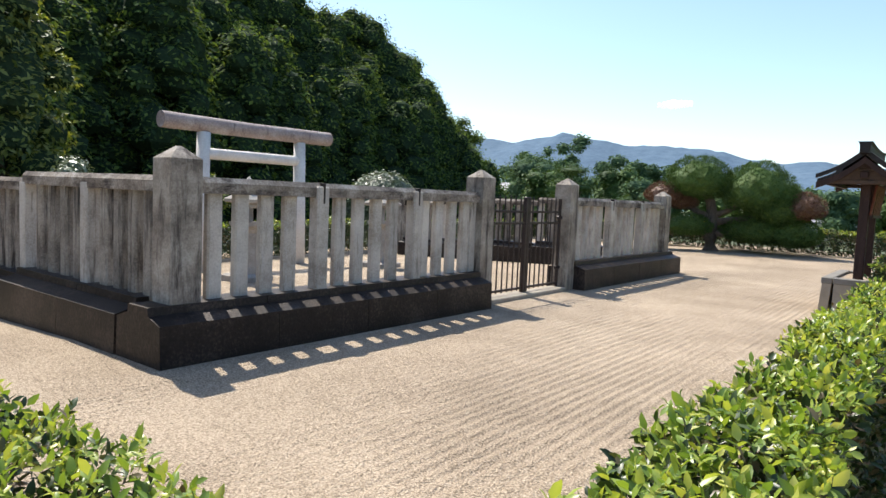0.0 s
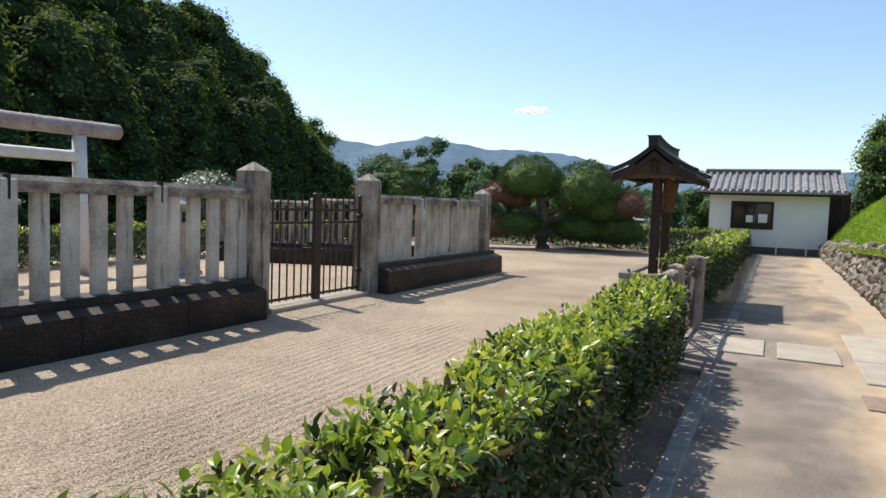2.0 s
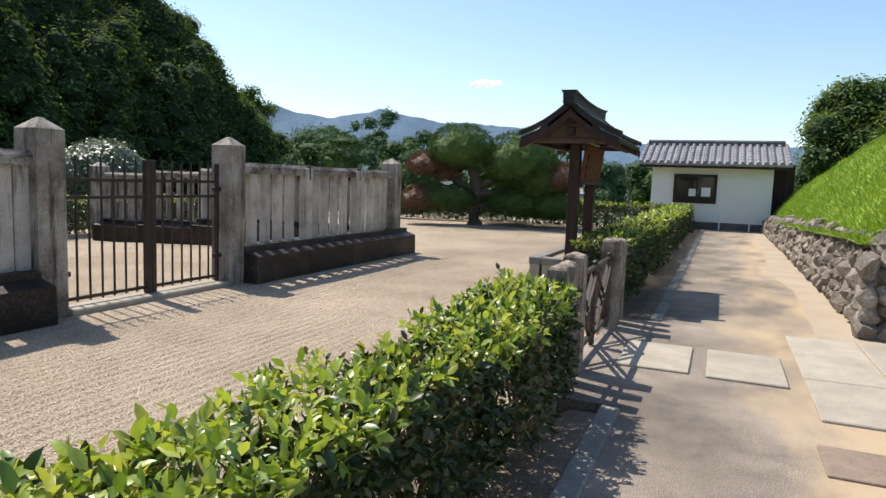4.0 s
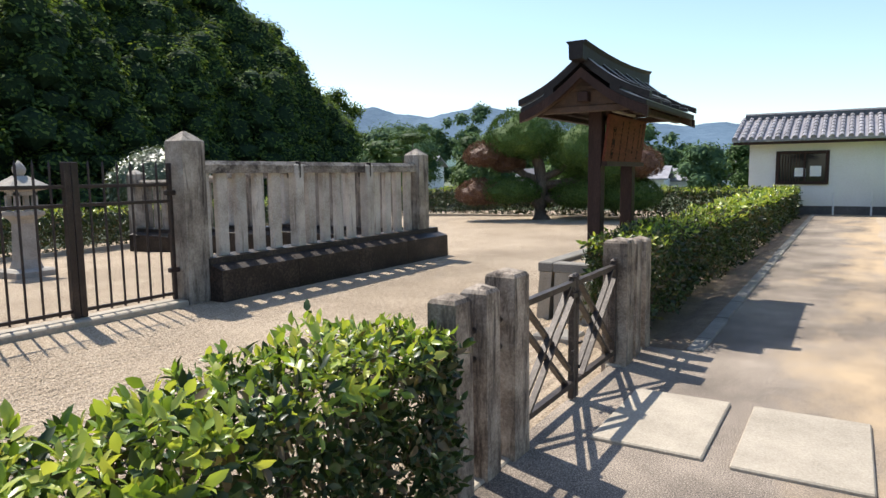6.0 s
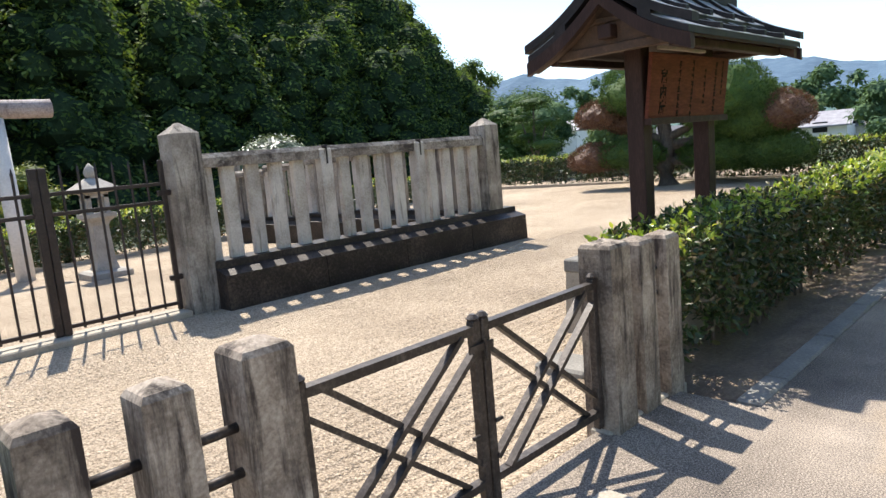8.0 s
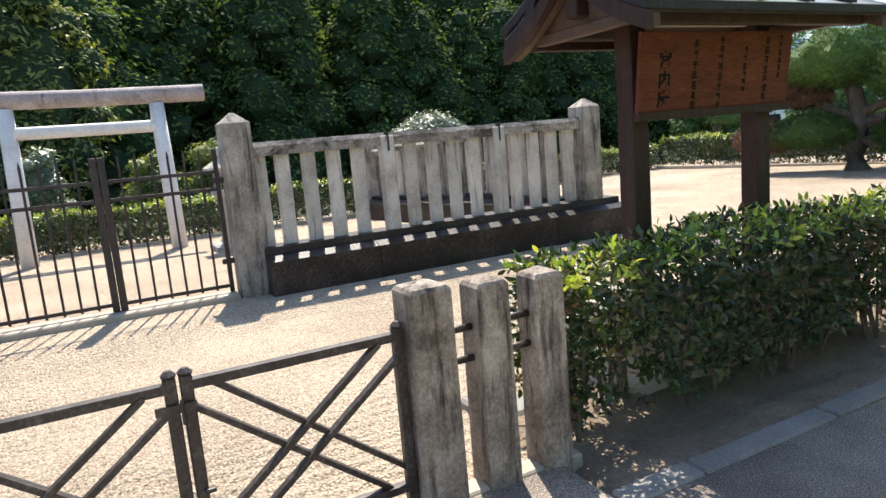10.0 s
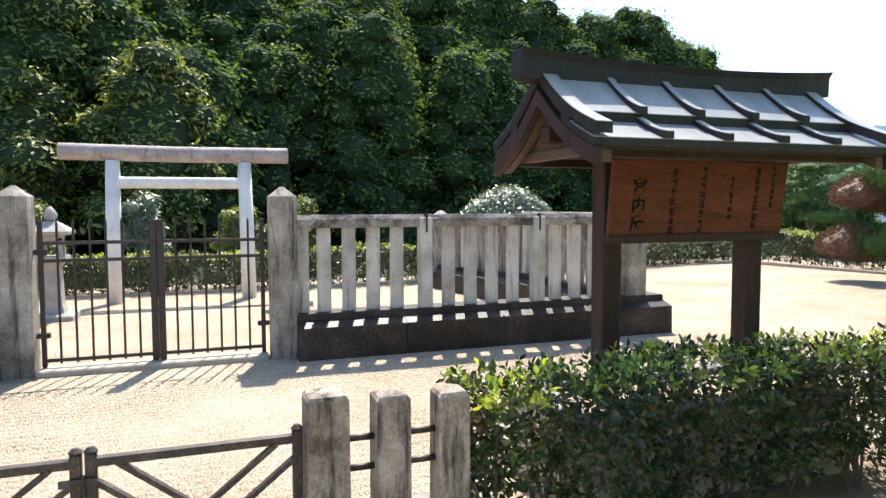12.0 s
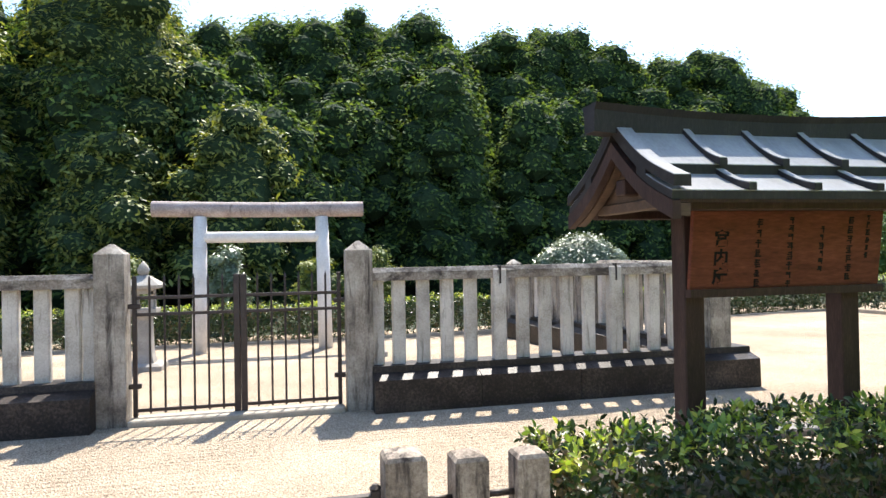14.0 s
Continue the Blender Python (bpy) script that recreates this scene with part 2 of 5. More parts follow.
# Paler young growth; the contrast with side leaves also paints sun on top.
YOUNG_LIT_LEAF = foliage("young_hedge_leaf", [(0.2, (0.075, 0.145, 0.027)), (0.42, (0.22, 0.32, 0.05)), (0.6, (0.39, 0.46, 0.09)), (0.8, (0.54, 0.52, 0.13))], 0.36, 0.36, 1.5)
FOREST_LEAF = foliage("evergreen_forest_leaf", [(0.25, (0.032, 0.062, 0.027)), (0.42, (0.058, 0.102, 0.036)), (0.58, (0.108, 0.17, 0.046)), (0.75, (0.18, 0.24, 0.062))], 0.75, 0.34, 0.2, 0.12)
# Sunlight at the wood's edge is painted in as brighter, yellower leaves.
LIT_LEAF = foliage("light_evergreen_leaf", [(0.2, (0.045, 0.075, 0.025)), (0.45, (0.14, 0.18, 0.045)), (0.75, (0.30, 0.31, 0.08))], 0.55, 0.32, 0.3, 0.3)
BUSH_LEAF = foliage("glossy_bush_leaf", [(0.2, (0.06, 0.09, 0.05)), (0.5, (0.13, 0.17, 0.10)), (0.8, (0.26, 0.30, 0.20))], 0.35, 0.15, 1.0, 0.5)
NEEDLE = foliage("pine_needles", [(0.2, (0.03, 0.06, 0.018)), (0.5, (0.065, 0.12, 0.03)), (0.8, (0.13, 0.20, 0.055))], 0.65, 0.15, 0.8, 0.2)
BROWN_NEEDLE = foliage("withered_pine_needles", [(0.2, (0.06, 0.03, 0.02)), (0.5, (0.13, 0.06, 0.038)), (0.8, (0.22, 0.12, 0.07))], 0.6, 0.15, 0.8)
GRASS_BLADE = foliage("grass_blade", [(0.2, (0.15, 0.25, 0.025)), (0.5, (0.26, 0.39, 0.05)), (0.8, (0.40, 0.50, 0.09))], 0.5, 0.35, 0.7)
# Shade between leaf clumps, painted as a much darker colour for crown hearts.
FOREST_SHADE = surface("deep_shade_foliage", (0.014, 0.026, 0.015), (0.026, 0.045, 0.023), (0.05, 0.08, 0.034), big=0.6, fine=6, rough=0.95, bump=0.8, bump_dist=0.15, shine=0.1)
# Far leaves are lightened to carry haze in their colour.
FAR_LEAF = foliage("far_tree_leaf", [(0.2, (0.045, 0.085, 0.05)), (0.5, (0.08, 0.14, 0.07)), (0.8, (0.14, 0.21, 0.09))], 0.8, 0.15, 0.1, 0.1)


# ---- mesh helpers ----
def thing(name, at, label, category, group="", kind=""):
    ob = new(name)
    ob.empty_display_size = 0.1
    ob.location = at
    return tagged(ob, label, category, group, kind)


def root_matrix(ob):
    m = ob.matrix_basis.copy()
    return m if ob.parent is None else root_matrix(ob.parent) @ ob.matrix_parent_inverse @ m


def hang(ob, parent):
    """Parts are drawn in world places; the parent's place is taken off again."""
    ob.parent = parent
    ob.matrix_parent_inverse = root_matrix(parent).inverted()
    return ob


def mesh_from(bm, name, material, smooth=False):
    me = bpy.data.meshes.new(name)
    bm.to_mesh(me)
    bm.free()
    me.materials.append(material)
    if smooth:
        me.shade_smooth()
    return me


def part(name, bm, material, parent, label="", smooth=False, kind=""):
    ob = new(name, mesh_from(bm, name, material, smooth))
    hang(ob, parent)
    return tagged(ob, label, kind=kind)


def solo(name, bm, material, label="", category="", group="", kind="", smooth=False):
    return tagged(new(name, mesh_from(bm, name, material, smooth)), label, category, group, kind)


def again(ob, at, parent, turn=0.0):
    """One more piece on the same mesh, moved by `at`."""
    o = new(ob.name.split(".")[0], ob.data)
    hang(o, parent)
    o.matrix_basis = Matrix.Translation(at) @ Matrix.Rotation(turn, 4, "Z")
    return o


def add_box(bm, x0, x1, y0, y1, z0, z1, bevel=0.0, taper=0.0):
    ret = bmesh.ops.create_cube(bm, size=1)
    vs = ret["verts"]
    for v in vs:
        k = 1 - taper if v.co.z > 0 else 1.0
        v.co = Vector(((x0 + x1) / 2 + v.co.x * (x1 - x0) * k, (y0 + y1) / 2 + v.co.y * (y1 - y0) * k, (z0 + z1) / 2 + v.co.z * (z1 - z0)))
    if bevel:
        es = {e for v in vs for e in v.link_edges}
        bmesh.ops.bevel(bm, geom=list(es), offset=bevel, segments=1, affect="EDGES", profile=0.5)
    return bm


def box(x0, x1, y0, y1, z0, z1, bevel=0.0, taper=0.0):
    return add_box(bmesh.new(), x0, x1, y0, y1, z0, z1, bevel, taper)


def add_bar(bm, a, b, w, d=None, up=(0, 0, 1), bevel=0.0):
    """A straight bar from a to b, w wide and d deep."""
    a, b, d = Vector(a), Vector(b), d or w
    z = (b - a).normalized()
    x = Vector(up).cross(z)
    x = x.normalized() if x.length > 1e-4 else Vector((1, 0, 0))
    y = z.cross(x)
    ret = bmesh.ops.create_cube(bm, size=1)
    for v in ret["verts"]:
        v.co = (a + b) / 2 + x * v.co.x * w + y * v.co.y * d + z * v.co.z * (b - a).length
    if bevel:
        bmesh.ops.bevel(bm, geom=list({e for v in ret["verts"] for e in v.link_edges}), offset=bevel, segments=1, affect="EDGES", profile=0.5)
    return bm


def bar(a, b, w, d=None, up=(0, 0, 1), bevel=0.0):
    return add_bar(bmesh.new(), a, b, w, d, up, bevel)


def add_tube(bm, points, radii, sides=10, cap=True):
    rings = []
    pts = [Vector(p) for p in points]
    for i, p in enumerate(pts):
        t = (pts[min(i + 1, len(pts) - 1)] - pts[max(i - 1, 0)]).normalized()
        u = t.cross(Vector((0, 0, 1)))
        u = u.normalized() if u.length > 1e-3 else Vector((1, 0, 0))
        w = t.cross(u)
        rings.append([bm.verts.new(p + (u * math.cos(k * 2 * math.pi / sides) + w * math.sin(k * 2 * math.pi / sides)) * radii[i]) for k in range(sides)])
    for r0, r1 in zip(rings, rings[1:]):
        for k in range(sides):
            bm.faces.new((r0[k], r0[(k + 1) % sides], r1[(k + 1) % sides], r1[k]))
    if cap:
        bm.faces.new(rings[0][::-1])
        bm.faces.new(rings[-1])
    bmesh.ops.recalc_face_normals(bm, faces=bm.faces)
    return bm


def tube(points, radii, sides=10):
    return add_tube(bmesh.new(), points, radii if hasattr(radii, "__len__") else [radii] * len(points), sides)


def lathe(profile, at, sides=16, square=False):
    """A turned solid from (radius, height) pairs; square gives a four-sided one."""
    bm = bmesh.new()
    n = 4 if square else sides
    off = math.pi / 4 if square else 0
    k = math.sqrt(2) if square else 1
    rings = [[bm.verts.new((at[0] + r * k * math.cos(off + i * 2 * math.pi / n), at[1] + r * k * math.sin(off + i * 2 * math.pi / n), at[2] + h)) for i in range(n)] for r, h in profile]
    for r0, r1 in zip(rings, rings[1:]):
        for i in range(n):
            bm.faces.new((r0[i], r0[(i + 1) % n], r1[(i + 1) % n], r1[i]))
    bm.faces.new(rings[0][::-1])
    bm.faces.new(rings[-1])
    return bm


def prism(outline, lo, hi, axis="y"):
    """A straight solid: an outline of (a, z) drawn along x or y."""
    bm = bmesh.new()
    put = (lambda a, z, t: (a, t, z)) if axis == "y" else (lambda a, z, t: (t, a, z))
    r0 = [bm.verts.new(put(a, z, lo)) for a, z in outline]
    r1 = [bm.verts.new(put(a, z, hi)) for a, z in outline]
    n = len(outline)
    for i in range(n):
        bm.faces.new((r0[i], r0[(i + 1) % n], r1[(i + 1) % n], r1[i]))
    bm.faces.new(r0[::-1])
    bm.faces.new(r1)
    bmesh.ops.recalc_face_normals(bm, faces=bm.faces)
    return bm


def sheet(xs, ys, height):
    """A ground sheet over a grid."""
    bm = bmesh.new()
    g = [[bm.verts.new((x, y, height(x, y))) for y in ys] for x in xs]
    for i in range(len(xs) - 1):
        for j in range(len(ys) - 1):
            bm.faces.new((g[i][j], g[i + 1][j], g[i + 1][j + 1], g[i][j + 1]))
    return bm


LEAF = np.array([(0, 0, 0), (.35, .5, .07), (.35, -.5, .07), (.35, 0, 0), (.72, .36, .04), (.72, -.36, .04), (.72, 0, -.02), (1, 0, -.1)])
LEAF_TRIS = np.array([(0, 3, 1), (0, 2, 3), (3, 6, 4), (3, 4, 1), (3, 2, 5), (3, 5, 6), (6, 7, 4), (6, 5, 7)])
BLADE = np.array([(0, 0, 0), (.5, .5, .06), (1, 0, -.05), (.5, -.5, .06)])
BLADE_TRIS = np.array([(0, 2, 1), (0, 3, 2)])
rng = np.random.default_rng(7)


def unit(a):
    return a / np.maximum(np.linalg.norm(a, axis=1, keepdims=True), 1e-6)


def leaf_mesh(name, P, D, N, length, width, material, simple=False):
    """Many leaves in one mesh: base points P, directions D, upper sides N."""
    tmpl, tris = (BLADE, BLADE_TRIS) if simple else (LEAF, LEAF_TRIS)
    D = unit(D)
    S = unit(np.cross(D, N))
    N = np.cross(S, D)
    L, W = np.broadcast_to(length, len(P))[:, None, None], np.broadcast_to(width, len(P))[:, None, None]
    V = P[:, None] + D[:, None] * tmpl[None, :, :1] * L + S[:, None] * tmpl[None, :, 1:2] * W + N[:, None] * tmpl[None, :, 2:] * L
    F = (tris[None] + (np.arange(len(P)) * len(tmpl))[:, None, None]).reshape(-1, 3)
    me = bpy.data.meshes.new(name)
    me.vertices.add(V.shape[0] * V.shape[1])
    me.vertices.foreach_set("co", V.reshape(-1).astype(np.float32))
    me.loops.add(F.size)
    me.loops.foreach_set("vertex_index", F.reshape(-1).astype(np.int32))
    me.polygons.add(len(F))
    me.polygons.foreach_set("loop_start", np.arange(0, F.size, 3, dtype=np.int32))
    me.update(calc_edges=True)
    me.materials.append(material)
    return me


def on_ball(n, up=0.0):
    v = unit(rng.normal(size=(n, 3)))
    if up:
        v[:, 2] = np.abs(v[:, 2]) * up + v[:, 2] * (1 - up)
    return unit(v)


def ball_leaves(blobs, per_area, droop=0.3, ragged=0.18, facing=False):
    """Leaf bases and directions over lumpy balls (x, y, z, rx, ry, rz)."""
    Ps, Ds, Ns = [], [], []
    for x, y, z, rx, ry, rz in blobs:
        n = max(12, int(per_area * 4 * math.pi * ((rx * ry + ry * rz + rz * rx) / 3)))
        v = on_ball(n)
        if facing:  # the backs and undersides of a deep wood carry no leaves
            v = v[(v[:, 0] > -0.4) & (v[:, 2] > -0.45)]
            n = len(v)
        r = 1 + rng.normal(0, ragged, n) - 0.12
        c = np.array((x, y, z))
        Ps.append(c + v * np.array((rx, ry, rz)) * r[:, None])
        nn = unit(v * 0.7 + (0, 0, 0.75) + rng.normal(0, 0.38, (n, 3)))
        d = unit(np.cross(nn, rng.normal(size=(n, 3)))) + v * 0.25
        d[:, 2] -= droop * rng.random(n)
        Ds.append(d)
        Ns.append(nn)
    return np.concatenate(Ps), np.concatenate(Ds), np.concatenate(Ns)


def cores(blobs, shrink=0.8, sub=2):
    """Dark dense hearts of crowns, lumpy."""
    ball = bmesh.new()
    bmesh.ops.create_icosphere(ball, subdivisions=sub, radius=1)
    ball.verts.index_update()
    points, tris = [v.co.copy() for v in ball.verts], [[v.index for v in f.verts] for f in ball.faces]
    ball.free()
    bm = bmesh.new()
    for i, (x, y, z, rx, ry, rz) in enumerate(blobs):
        vs = []
        for co in points:
            k = shrink * (1 + 0.22 * noise.noise(co * 2.2 + Vector((i * 3.1, 0, 0))))
            vs.append(bm.verts.new((x + co.x * rx * k, y + co.y * ry * k, z + co.z * rz * k)))
        for a, b, c in tris:
            bm.faces.new((vs[a], vs[b], vs[c]))
    return bm


# ---- the ground ----
def yard_z(x, y):
    """The yard falls gently behind the stone fence and rises a little to the far end."""
    t = min(max((-7.5 - x) / 7.0, 0), 1)
    far = min(max((y - 17) / 8, 0), 1)
    return -0.09 - 0.28 * t * (1 - 0.5 * far) + 0.09 * far


solo("ground", sheet([-3000, -300, -60, -17.6, 2.2, 8, 60, 300, 3000], [-3000, -200, -30, 0, 15, 32, 70, 120, 300, 3000],
                     lambda x, y: -0.62 if -100 < x < 60 and -60 < y < 60 else -1.2), FAR_GROUND, "flat green valley fields out to the horizon", "ground", kind="structure")


def furrow_z(x, y):
    """Rake furrows along the yard before the fence, about 11 cm apart, trodden flat in places."""
    z = yard_z(x, y)
    if x < -5.6:
        return z
    worn = noise.noise(Vector((x * 0.55, y * 0.22, 3.0))) + 0.25 * noise.noise(Vector((x * 2.1, y * 1.3, 8.0)))
    keep = min(max(0.62 + 1.5 * worn, 0.06), 1.0) * min(1.0, (x + 5.6) / 0.3)
    wander = 0.05 * noise.noise(Vector((x * 0.8, y * 0.35, 0.0))) + 0.012 * noise.noise(Vector((x * 3, y * 2.5, 5.0)))
    return z + 0.0085 * keep * math.sin((x + wander) * 2 * math.pi / 0.112) + 0.004 * noise.noise(Vector((x * 9, y * 7, 1.0)))


solo("gravel_yard", sheet(np.concatenate([np.linspace(-17.4, -5.64, 26), np.linspace(-5.6, -0.62, 290)]), np.linspace(-12, 31.3, 330), furrow_z), GRAVEL, "raked pale tan gravel yard before the stone fence", "gravel", kind="structure", smooth=True)
solo("asphalt_path", box(-0.08, 2.6, -14, 33.5, -0.3, 0.0), ASPHALT, "worn sandy grey asphalt path beside the hedge", "path", kind="structure")
solo("side_ground", box(2.603, 14, -14, 11.55, -0.4, -0.01), SAND, "bare trodden ground beside the path", "ground", kind="structure")
solo("soil_bed", sheet(np.linspace(-1.25, -0.2, 12), np.linspace(-12, 31.2, 180),
                       lambda x, y: -0.05 + 0.03 * noise.noise(Vector((x * 3, y * 3, 0))) + 0.05 * (x > -0.4) - 0.12 * (7.9 < y < 11.4)), SOIL, "dry brown soil bed under the hedge", "soil", kind="structure", smooth=True)
sand_strip = bmesh.new()
left = [sand_strip.verts.new((1.55 + 0.25 * noise.noise(Vector((0.3 * y, 1.7, 0))) + 0.1 * noise.noise(Vector((1.7 * y, 4, 0))), y, 0.004)) for y in np.linspace(11.2, 33, 60)]
right = [sand_strip.verts.new((2.2, y, 0.004)) for y in np.linspace(11.2, 33, 60)]
for i in range(59):
    sand_strip.faces.new((left[i], right[i], right[i + 1], left[i + 1]))
solo("sand_verge", sand_strip, SAND, "pale sand washed along the foot of the stone wall", "sand", kind="structure")
curb = thing("curb", (-0.14, 9, 0), "grey concrete curb stones between path and hedge bed", "curb", kind="structure")
curb_piece = None
for i in range(46):
    y = -12 + i * 0.95
    if 7.6 < y + 0.47 < 11.75:
        continue
    if curb_piece is None:
        curb_piece = part("curb_stone", box(-0.21, -0.075, -0.47, 0.47, -0.25, 0.018, 0.012), CURB_STONE, curb)
        curb_piece.matrix_basis = Matrix.Translation((0, y + 0.47, 0))
    else:
        again(curb_piece, (0, y + 0.47, random.uniform(-0.006, 0.006)), curb)
part("curb_stone", box(-0.21, -0.075, 11.31, 11.74, -0.25, 0.018, 0.012), CURB_STONE, curb)
for y0, y1 in ((7.98, 8.86), (10.57, 11.44)):
    solo("sill_strip", box(-0.66, -0.54, y0, y1, -0.3, 0.012, 0.01), SLAB_STONE, "pale stone sill strip under the low posts", "sill", kind="structure")
solo("gate_apron", box(-0.625, -0.0805, 8.02, 11.30, -0.3, -0.002), ASPHALT, "worn asphalt apron under the low gate", "path", kind="structure")


def slab(x0, x1, y0, y1, label):
    b = box(x0, x1, y0, y1, -0.08, 0.022, 0.008)
    return solo("paving_slab", b, SLAB_STONE, label, "paving slab", "slabs across the path")


slab(-0.28, 0.315, 9.12, 10.08, "square grey concrete paving slab by the low gate")
slab(0.448, 1.066, 9.09, 10.08, "square grey concrete paving slab across the path")
for x0, x1 in ((1.20, 1.84), (1.86, 2.52)):
    for y0, y1 in ((8.36, 9.42), (9.44, 11.2)):
        slab(x0, x1, y0, y1, "broad pale concrete slab at the foot of the bank")
solo("drain_cover", box(1.11, 1.53, 7.37, 7.85, -0.05, 0.016, 0.005), RUST, "brown rusty metal drain cover set in sand", "drain cover")


# ---- stone fence ----
POST_W = 0.33
FX = -6.18


def post_mesh(w, z0, z1, name="post", cap=0.11):
    h = w / 2
    return lathe([(h, z0), (h, z1 - cap - 0.012), (h - 0.012, z1 - cap), (h * 0.12, z1)], (0, 0, 0), square=True)


def fence_drop(x):
    return -0.3 * min(max((-9 - x) / 5.8, 0), 1)


def slat_bm(z0, z1, w, d):
    b = box(-d / 2, d / 2, -w / 2, w / 2, z0, z1, 0.018)
    return b


def plinth_outline(c, side):
    """Section of the fence's foot, across its run: the outer side is +."""
    return [(c + side * 0.42, -0.3), (c + side * 0.40, 0.31), (c + side * 0.19, 0.375), (c + side * 0.18, 0.455), (c - side * 0.18, 0.455), (c - side * 0.19, 0.375), (c - side * 0.40, 0.31), (c - side * 0.42, -0.3)]


def rail_outline(c):
    return [(c + 0.11, 1.53), (c + 0.115, 1.64), (c + 0.07, 1.695), (c - 0.07, 1.695), (c - 0.115, 1.64), (c - 0.11, 1.53)]


def front_run(y0, y1, posts, plinth, gate, label):
    """A run of the front: plinth, thick end posts, thinner posts between, top rails and slats."""
    f = thing("stone_fence", (FX, (y0 + y1) / 2, -0.1), label, "fence", "stone fence runs")
    n = 4
    step = (plinth[1] - plinth[0]) / n
    for i in range(n):
        part("plinth", prism(plinth_outline(FX, 1), plinth[0] + i * step + 0.004, plinth[0] + (i + 1) * step - 0.004), PLINTH_STONE, f, "dark stained stone plinth block")
    ends = [(y0, True), *((p, False) for p in posts), (y1, True)]
    slat0 = None
    for k in range(3):
        a, b = ends[k], ends[k + 1]
        ya = a[0] + (0.18 if a[1] else 0.009)
        yb = b[0] - (0.18 if b[1] else 0.009)
        part("top_rail", prism(rail_outline(FX), ya - 0.03 * a[1], yb + 0.03 * b[1]), RAIL_STONE, f)
        stubs = [y for y, g in ((a[0] + 0.235, a[0] == gate), (b[0] - 0.235, b[0] == gate)) if g]
        mid = (a[0] + b[0]) / 2 + (0.07 if a[0] == gate else -0.07 if b[0] == gate else 0)
        for y in [mid + 0.323 * (q - 1.5) for q in range(4)] + stubs:
            if slat0 is None:
                slat0 = part("slat", slat_bm(0.40, 1.56, 0.172, 0.10), SLAT_STONE, f)
                slat0.matrix_basis = Matrix.Translation((FX, y, 0))
            else:
                again(slat0, (FX, y, 0), f)
    for p in posts:
        o = part("inner_post", box(-0.085, 0.085, -0.088, 0.088, 0.30, 1.66, 0.018), SLAT_STONE, f)
        o.matrix_basis = Matrix.Translation((FX + 0.07, p, 0))
        part("rail_joint", box(FX - 0.105, FX + 0.160, p - 0.014, p + 0.014, 1.46, 1.70, 0.004), PLINTH_STONE, f, "dark stained rail joint")
    return f


def add_post(f, x, y, z1=2.02, z0=-0.35, w=POST_W):
    o = part("end_post", post_mesh(w, z0, z1), STONE, f)
    o.matrix_basis = Matrix.Translation((x, y, 0))


west = front_run(3.04, 8.18, (4.79, 6.51), (2.64, 8.03), 8.18, "weathered granite fence run with dark plinth beside the iron gate")
add_post(west, FX, 3.04, 1.98)
add_post(west, FX, 8.18, 2.045)
east = front_run(11.08, 16.24, (12.94, 14.62), (11.22, 16.70), 11.08, "weathered granite fence run with upright slats and pointed posts")
add_post(east, FX, 11.08, 2.05)
add_post(east, FX, 16.24, 1.97)


def side_run(y, side, plinth_y0, label):
    """A run that goes back from a front corner, stepping down with the ground."""
    f = thing("stone_fence", (-10.5, y, -0.2), label, "fence", "stone fence runs")
    xs = [FX - 0.17, -7.95, -9.7, -11.45, -13.2, -14.75]
    slat0 = None
    for k in range(5):
        xa, xb = xs[k], xs[k + 1]
        dz = fence_drop((xa + xb) / 2)
        part("plinth", prism([(a, z + dz) for a, z in plinth_outline(y, side)], xb + 0.004, (xa if k else FX - 0.43) - 0.004, "x"), PLINTH_STONE, f, "dark stained stone plinth block")
        part("top_rail", prism([(a, z + dz) for a, z in rail_outline(y)], xb + 0.004, xa - 0.004, "x"), RAIL_STONE, f)
        for s in range(1, 5):
            x = xa + (xb - xa) * s / 5
            if slat0 is None:
                slat0 = part("slat", box(-0.085, 0.085, -0.05, 0.05, 0.40, 1.56, 0.018), SHADED_SIDE_STONE, f)
                slat0.matrix_basis = Matrix.Translation((x, y, dz))
            else:
                again(slat0, (x, y, dz), f)
        if k < 4:
            o = part("inner_post", box(-0.085, 0.085, -0.085, 0.085, 0.30, 1.60, 0.015), SLAT_STONE, f)
            o.matrix_basis = Matrix.Translation((xb, y + side * 0.035, fence_drop(xb)))
    add_post(f, -14.92, y, 1.70, -0.6)
    return f


side_run(3.04, -1, 2.64, "weathered granite side fence with broad slats running back")
side_run(16.24, 1, 16.66, "weathered granite side fence behind the front run")

# ---- iron gate between the tall posts ----
solo("gate_sill", box(-6.32, -5.98, 8.36, 10.88, -0.25, -0.02, 0.015), SLAB_STONE, "pale stone sill under the iron gate", "sill", kind="structure")


